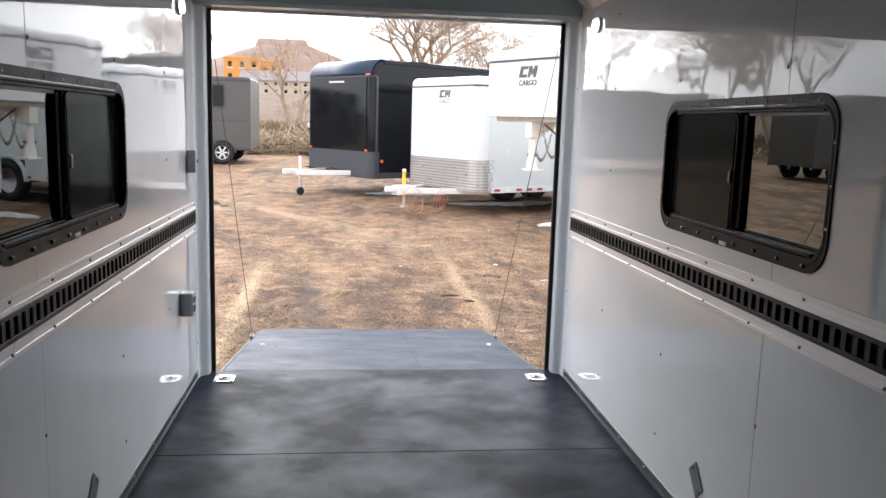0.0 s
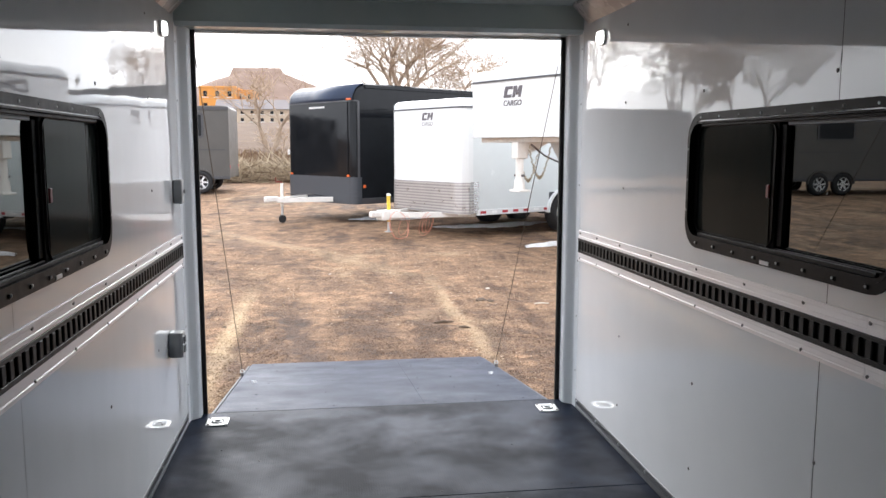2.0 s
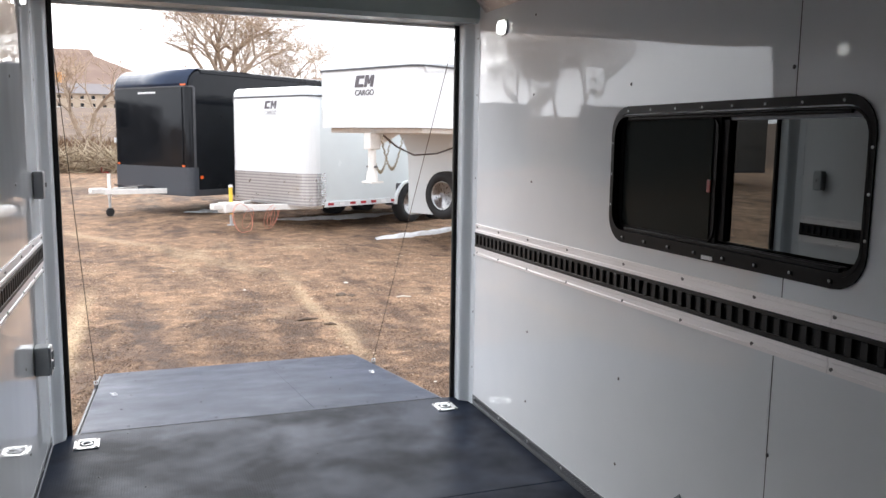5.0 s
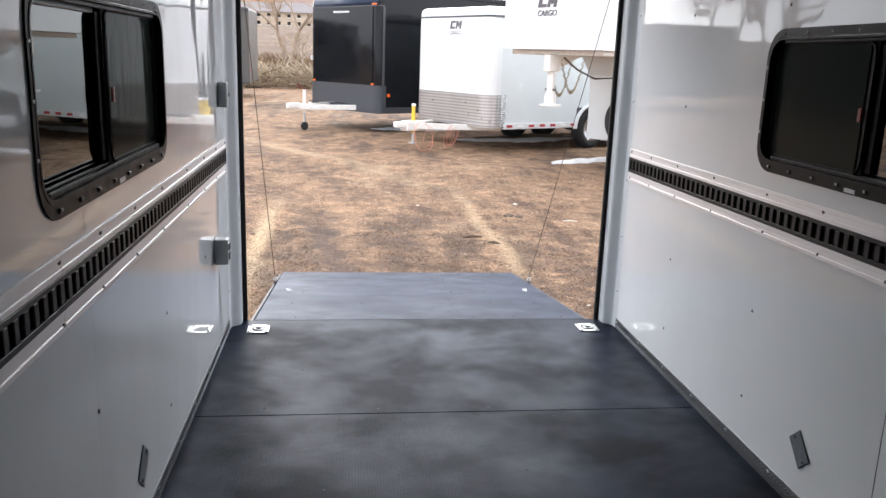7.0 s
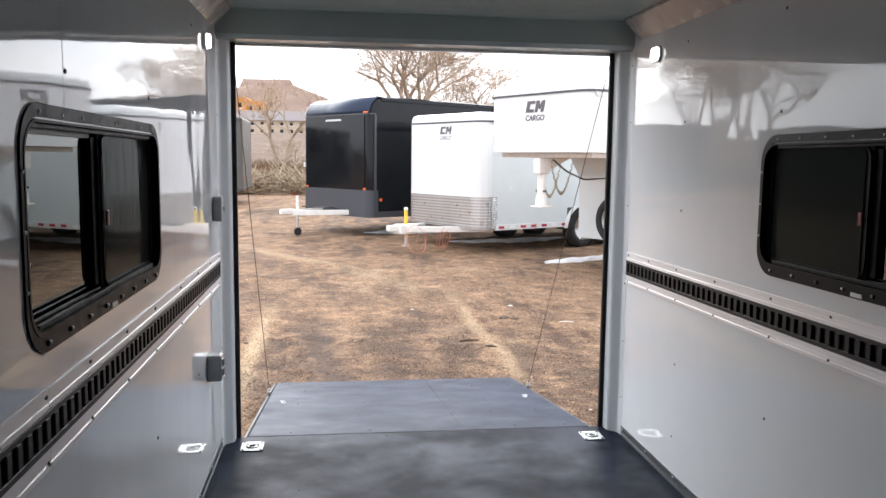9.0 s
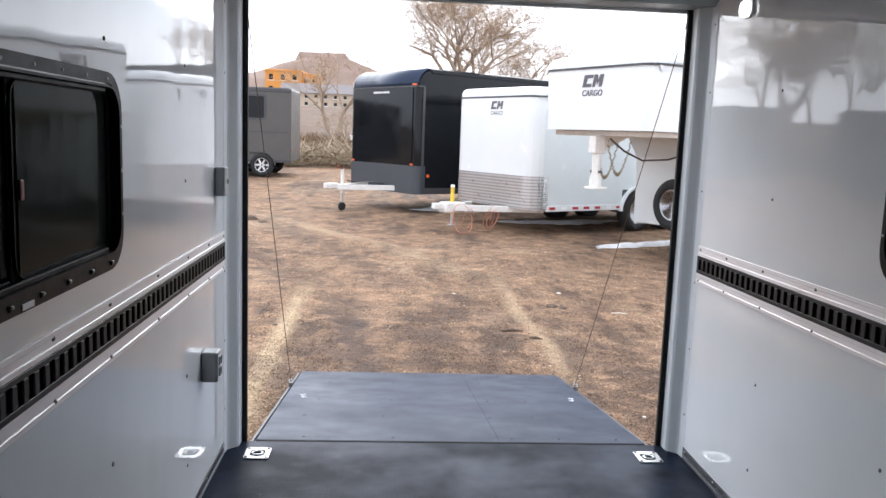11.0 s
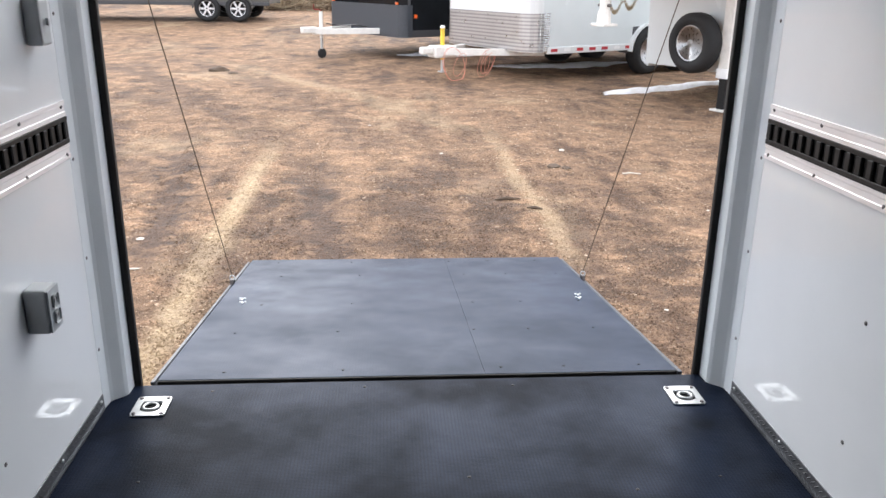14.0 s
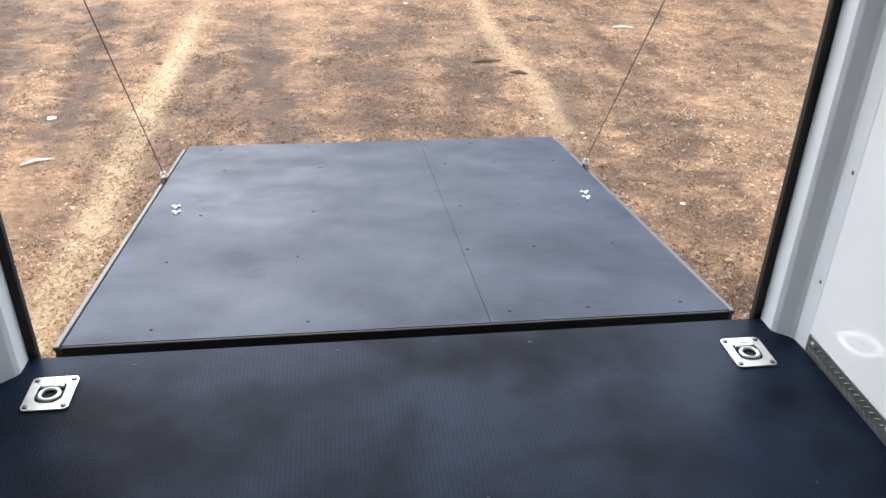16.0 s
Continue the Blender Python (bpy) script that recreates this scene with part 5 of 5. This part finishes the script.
mesa("backdrop_ridge", 150, 700, 230, 12, 42, 0, 0, 9, "distant low brown ridge")


def building(m, w, d, h, wall_mat, rows, cols, label, roof=True, name="apartment_building"):
    root = empty(name, m, label, "building", "far buildings")
    part("wall", box(-w / 2, w / 2, 0, d, 0, h, 0.05, 1), wall_mat, root)
    if roof:
        part("roof", prism([(-0.4, h), (d / 2, h + d * 0.22), (d + 0.4, h)], -w / 2 - 0.4, w / 2 + 0.4, lambda u, v, q: (q, u, v)), M_ROOFB, root, "grey pitched roof")
    else:
        part("parapet", box(-w / 2 - 0.15, w / 2 + 0.15, -0.15, d + 0.15, h, h + 0.45, 0.04, 1), wall_mat, root)
    for r_ in range(rows):
        for c in range(cols):
            cx = -w / 2 + (c + 0.5) * w / cols
            cz = (r_ + 0.55) * h / rows
            wd = part("window", box(cx - w / cols * 0.16, cx + w / cols * 0.16, -0.06, 0.02, cz - h / rows * 0.22, cz + h / rows * 0.22), M_DARKWIN, root)
            part("sill", box(cx - w / cols * 0.26, cx + w / cols * 0.26, -0.14, -0.061, cz - h / rows * 0.32, cz - h / rows * 0.27), M_WHITEPL, wd)
    return root


building(pose(-12.4, 150, 4.4, 0, 0, 3), 16, 9, 4.0, M_BEIGEB, 3, 9, "beige apartment building with rows of windows and grey roof")
building(pose(-24.2, 180, 9.0, 0, 0, -3), 7.8, 9, 5.2, M_ORANGEB, 2, 3, "orange stucco flat-roofed building", False, "commercial_building")
building(pose(-18.5, 182, 9.0, 0, 0, -3), 3.6, 9, 4.6, M_ORANGEB, 2, 2, "low orange stucco annex building", False, "commercial_building")

# snow strips left in the shade
def snow_strip(p0, p1, w, h, seed):
    rng = random.Random(seed)
    bm = bmesh.new()
    n = 26
    rows = []
    for j in range(n):
        f = j / (n - 1)
        x = p0[0] + (p1[0] - p0[0]) * f
        y = p0[1] + (p1[1] - p0[1]) * f
        k_ = math.sin(math.pi * min(1, max(0, f * 0.94 + 0.03))) ** 0.4
        ww = w * k_ * rng.uniform(0.6, 1.1)
        g = ground_z(x, y)
        rows.append([bm.verts.new((x, y - ww, g - 0.03)), bm.verts.new((x, y - ww * 0.5, g + h * k_ * rng.uniform(0.6, 1))), bm.verts.new((x, y + ww * 0.4, g + h * k_ * rng.uniform(0.6, 1.1))), bm.verts.new((x, y + ww, g - 0.03))])
    for a, b in zip(rows, rows[1:]):
        for i in range(3):
            bm.faces.new((a[i], b[i], b[i + 1], a[i + 1]))
    ob = part("snow_patch", bm, M_SNOW, None, "", True)
    tagged(ob, "narrow melting strip of old snow on dirt", "snow", "snow patches")


snow_strip((2.9, 8.85), (5.9, 10.2), 0.15, 0.06, 2)
snow_strip((1.7, 11.6), (5.5, 12.4), 0.30, 0.06, 5)
snow_strip((0.1, 13.2), (1.9, 13.6), 0.22, 0.06, 7)

# loose gravel, bark chips and straw
rng = random.Random(77)
cv_, cf_ = [], []
for j in range(170000):
    y = 0.6 + 8.5 * rng.random() ** 1.5
    x = rng.uniform(-3.6, 4.2) * (0.55 + 0.06 * y)
    clump = noise.noise(Vector((x * 2.2, y * 2.8, 3.0))) + 0.6 * noise.noise(Vector((x * 7, y * 7, 8.0)))
    if rng.random() > 0.62 + 0.9 * clump:
        continue
    if (abs(x + 0.5) < 0.16 or abs(x + 2.25) < 0.2 or abs(x + 1.62) < 0.12) and y < 6 and rng.random() < 0.75:
        continue
    if rng.random() < 0.006:
        if rng.random() < 0.6:
            x, y = -1.2 + rng.gauss(0, 0.07), rng.uniform(0.4, 5.6)
        else:
            x, y = 1.12 + rng.gauss(0, 0.06), rng.uniform(2.4, 5.4)
    if y < 2.35 and abs(x) < 0.97:
        continue
    z = ground_z(x, y) + relief(x, y)
    a = rng.uniform(0, 6.28)
    l = rng.uniform(0.003, 0.010) * (1 if rng.random() < 0.93 else 2.2)
    w_ = l * rng.uniform(0.25, 0.8)
    h = rng.uniform(0.003, 0.009)
    c, s = math.cos(a), math.sin(a)
    base = len(cv_)
    cv_ += [(x + l * c, y + l * s, z), (x - l * c, y - l * s, z + h * rng.uniform(0, 0.6)), (x + w_ * -s, y + w_ * c, z), (x, y, z + h), (x + w_ * s, y - w_ * c, z)]
    cf_ += [(base, base + 2, base + 3), (base + 2, base + 1, base + 3), (base + 1, base + 4, base + 3), (base + 4, base, base + 3)]
me = bpy.data.meshes.new("gravel_chips")
me.from_pydata(cv_, [], cf_)
tagged(part("gravel_chips", me, M_CHIPS), "loose gravel, straw and bark chips on the dirt", "gravel", kind="stuff")


# clods, sticks and litter lying in the yard
def stone(x, y, size, material, label, name="stone"):
    bm = bmesh.new()
    bmesh.ops.create_icosphere(bm, subdivisions=2, radius=size)
    for v in bm.verts:
        v.co *= 1 + 0.35 * noise.noise((v.co / size * 1.3 + Vector((x * 7, y * 5, 0))))
        v.co.z *= 0.5
    ob = part(name, bm, material)
    ob.matrix_world = pose(x, y, ground_z(x, y) + relief(x, y) - size * 0.10, 0, 0, x * 90)
    tagged(ob, label, name, name + "s in the yard")


M_CLOD = simple("dark_clod", (0.10, 0.07, 0.048), 0.95, 0, 0, 0.3, 30, 0.004)
M_PALE = simple("pale_stone", (0.62, 0.56, 0.48), 0.85, 0, 0, 0.15, 30)
for x, y, r_ in ((1.376, 4.7, 0.07), (1.47, 4.62, 0.05), (-2.75, 11.0, 0.16), (-2.5, 10.7, 0.09), (-1.30, 3.67, 0.025), (-0.9, 3.62, 0.03), (-0.98, 3.63, 0.022), (-0.83, 3.6, 0.02), (0.3, 3.9, 0.02)):
    stone(x, y, r_, M_CLOD, "dark crumbled clod of dirt on the yard", "clod")
for x, y, r_ in ((-1.73, 2.83, 0.026), (1.36, 1.56, 0.012), (1.57, 5.3, 0.03), (-2.9, 4.2, 0.025), (2.3, 3.4, 0.018), (0.4, 5.2, 0.018), (-0.3, 6.6, 0.02)):
    stone(x, y, r_, M_PALE, "small pale stone on the dirt")
for x, y, ln, turn, mt, lab in ((0.80, 3.58, 0.20, 4, M_CLOD, "short dark stick half buried in dirt"), (0.96, 3.31, 0.12, -25, M_CLOD, "short dark stick half buried in dirt"), (-1.64, 2.24, 0.14, 28, M_PALE, "thin pale dry stick on the dirt"), (2.0, 4.4, 0.16, -12, M_PALE, "thin pale dry stick on the dirt")):
    st = part("stick", tube([(-ln / 2, 0, 0), (0, 0.008, 0.006), (ln / 2, 0, 0.002)], [0.006, 0.008 if mt is M_PALE else 0.014, 0.004], 6), mt)
    st.matrix_world = pose(x, y, ground_z(x, y) + relief(x, y) + 0.006, 0, 0, turn)
    tagged(st, lab, "stick", "sticks in the yard")
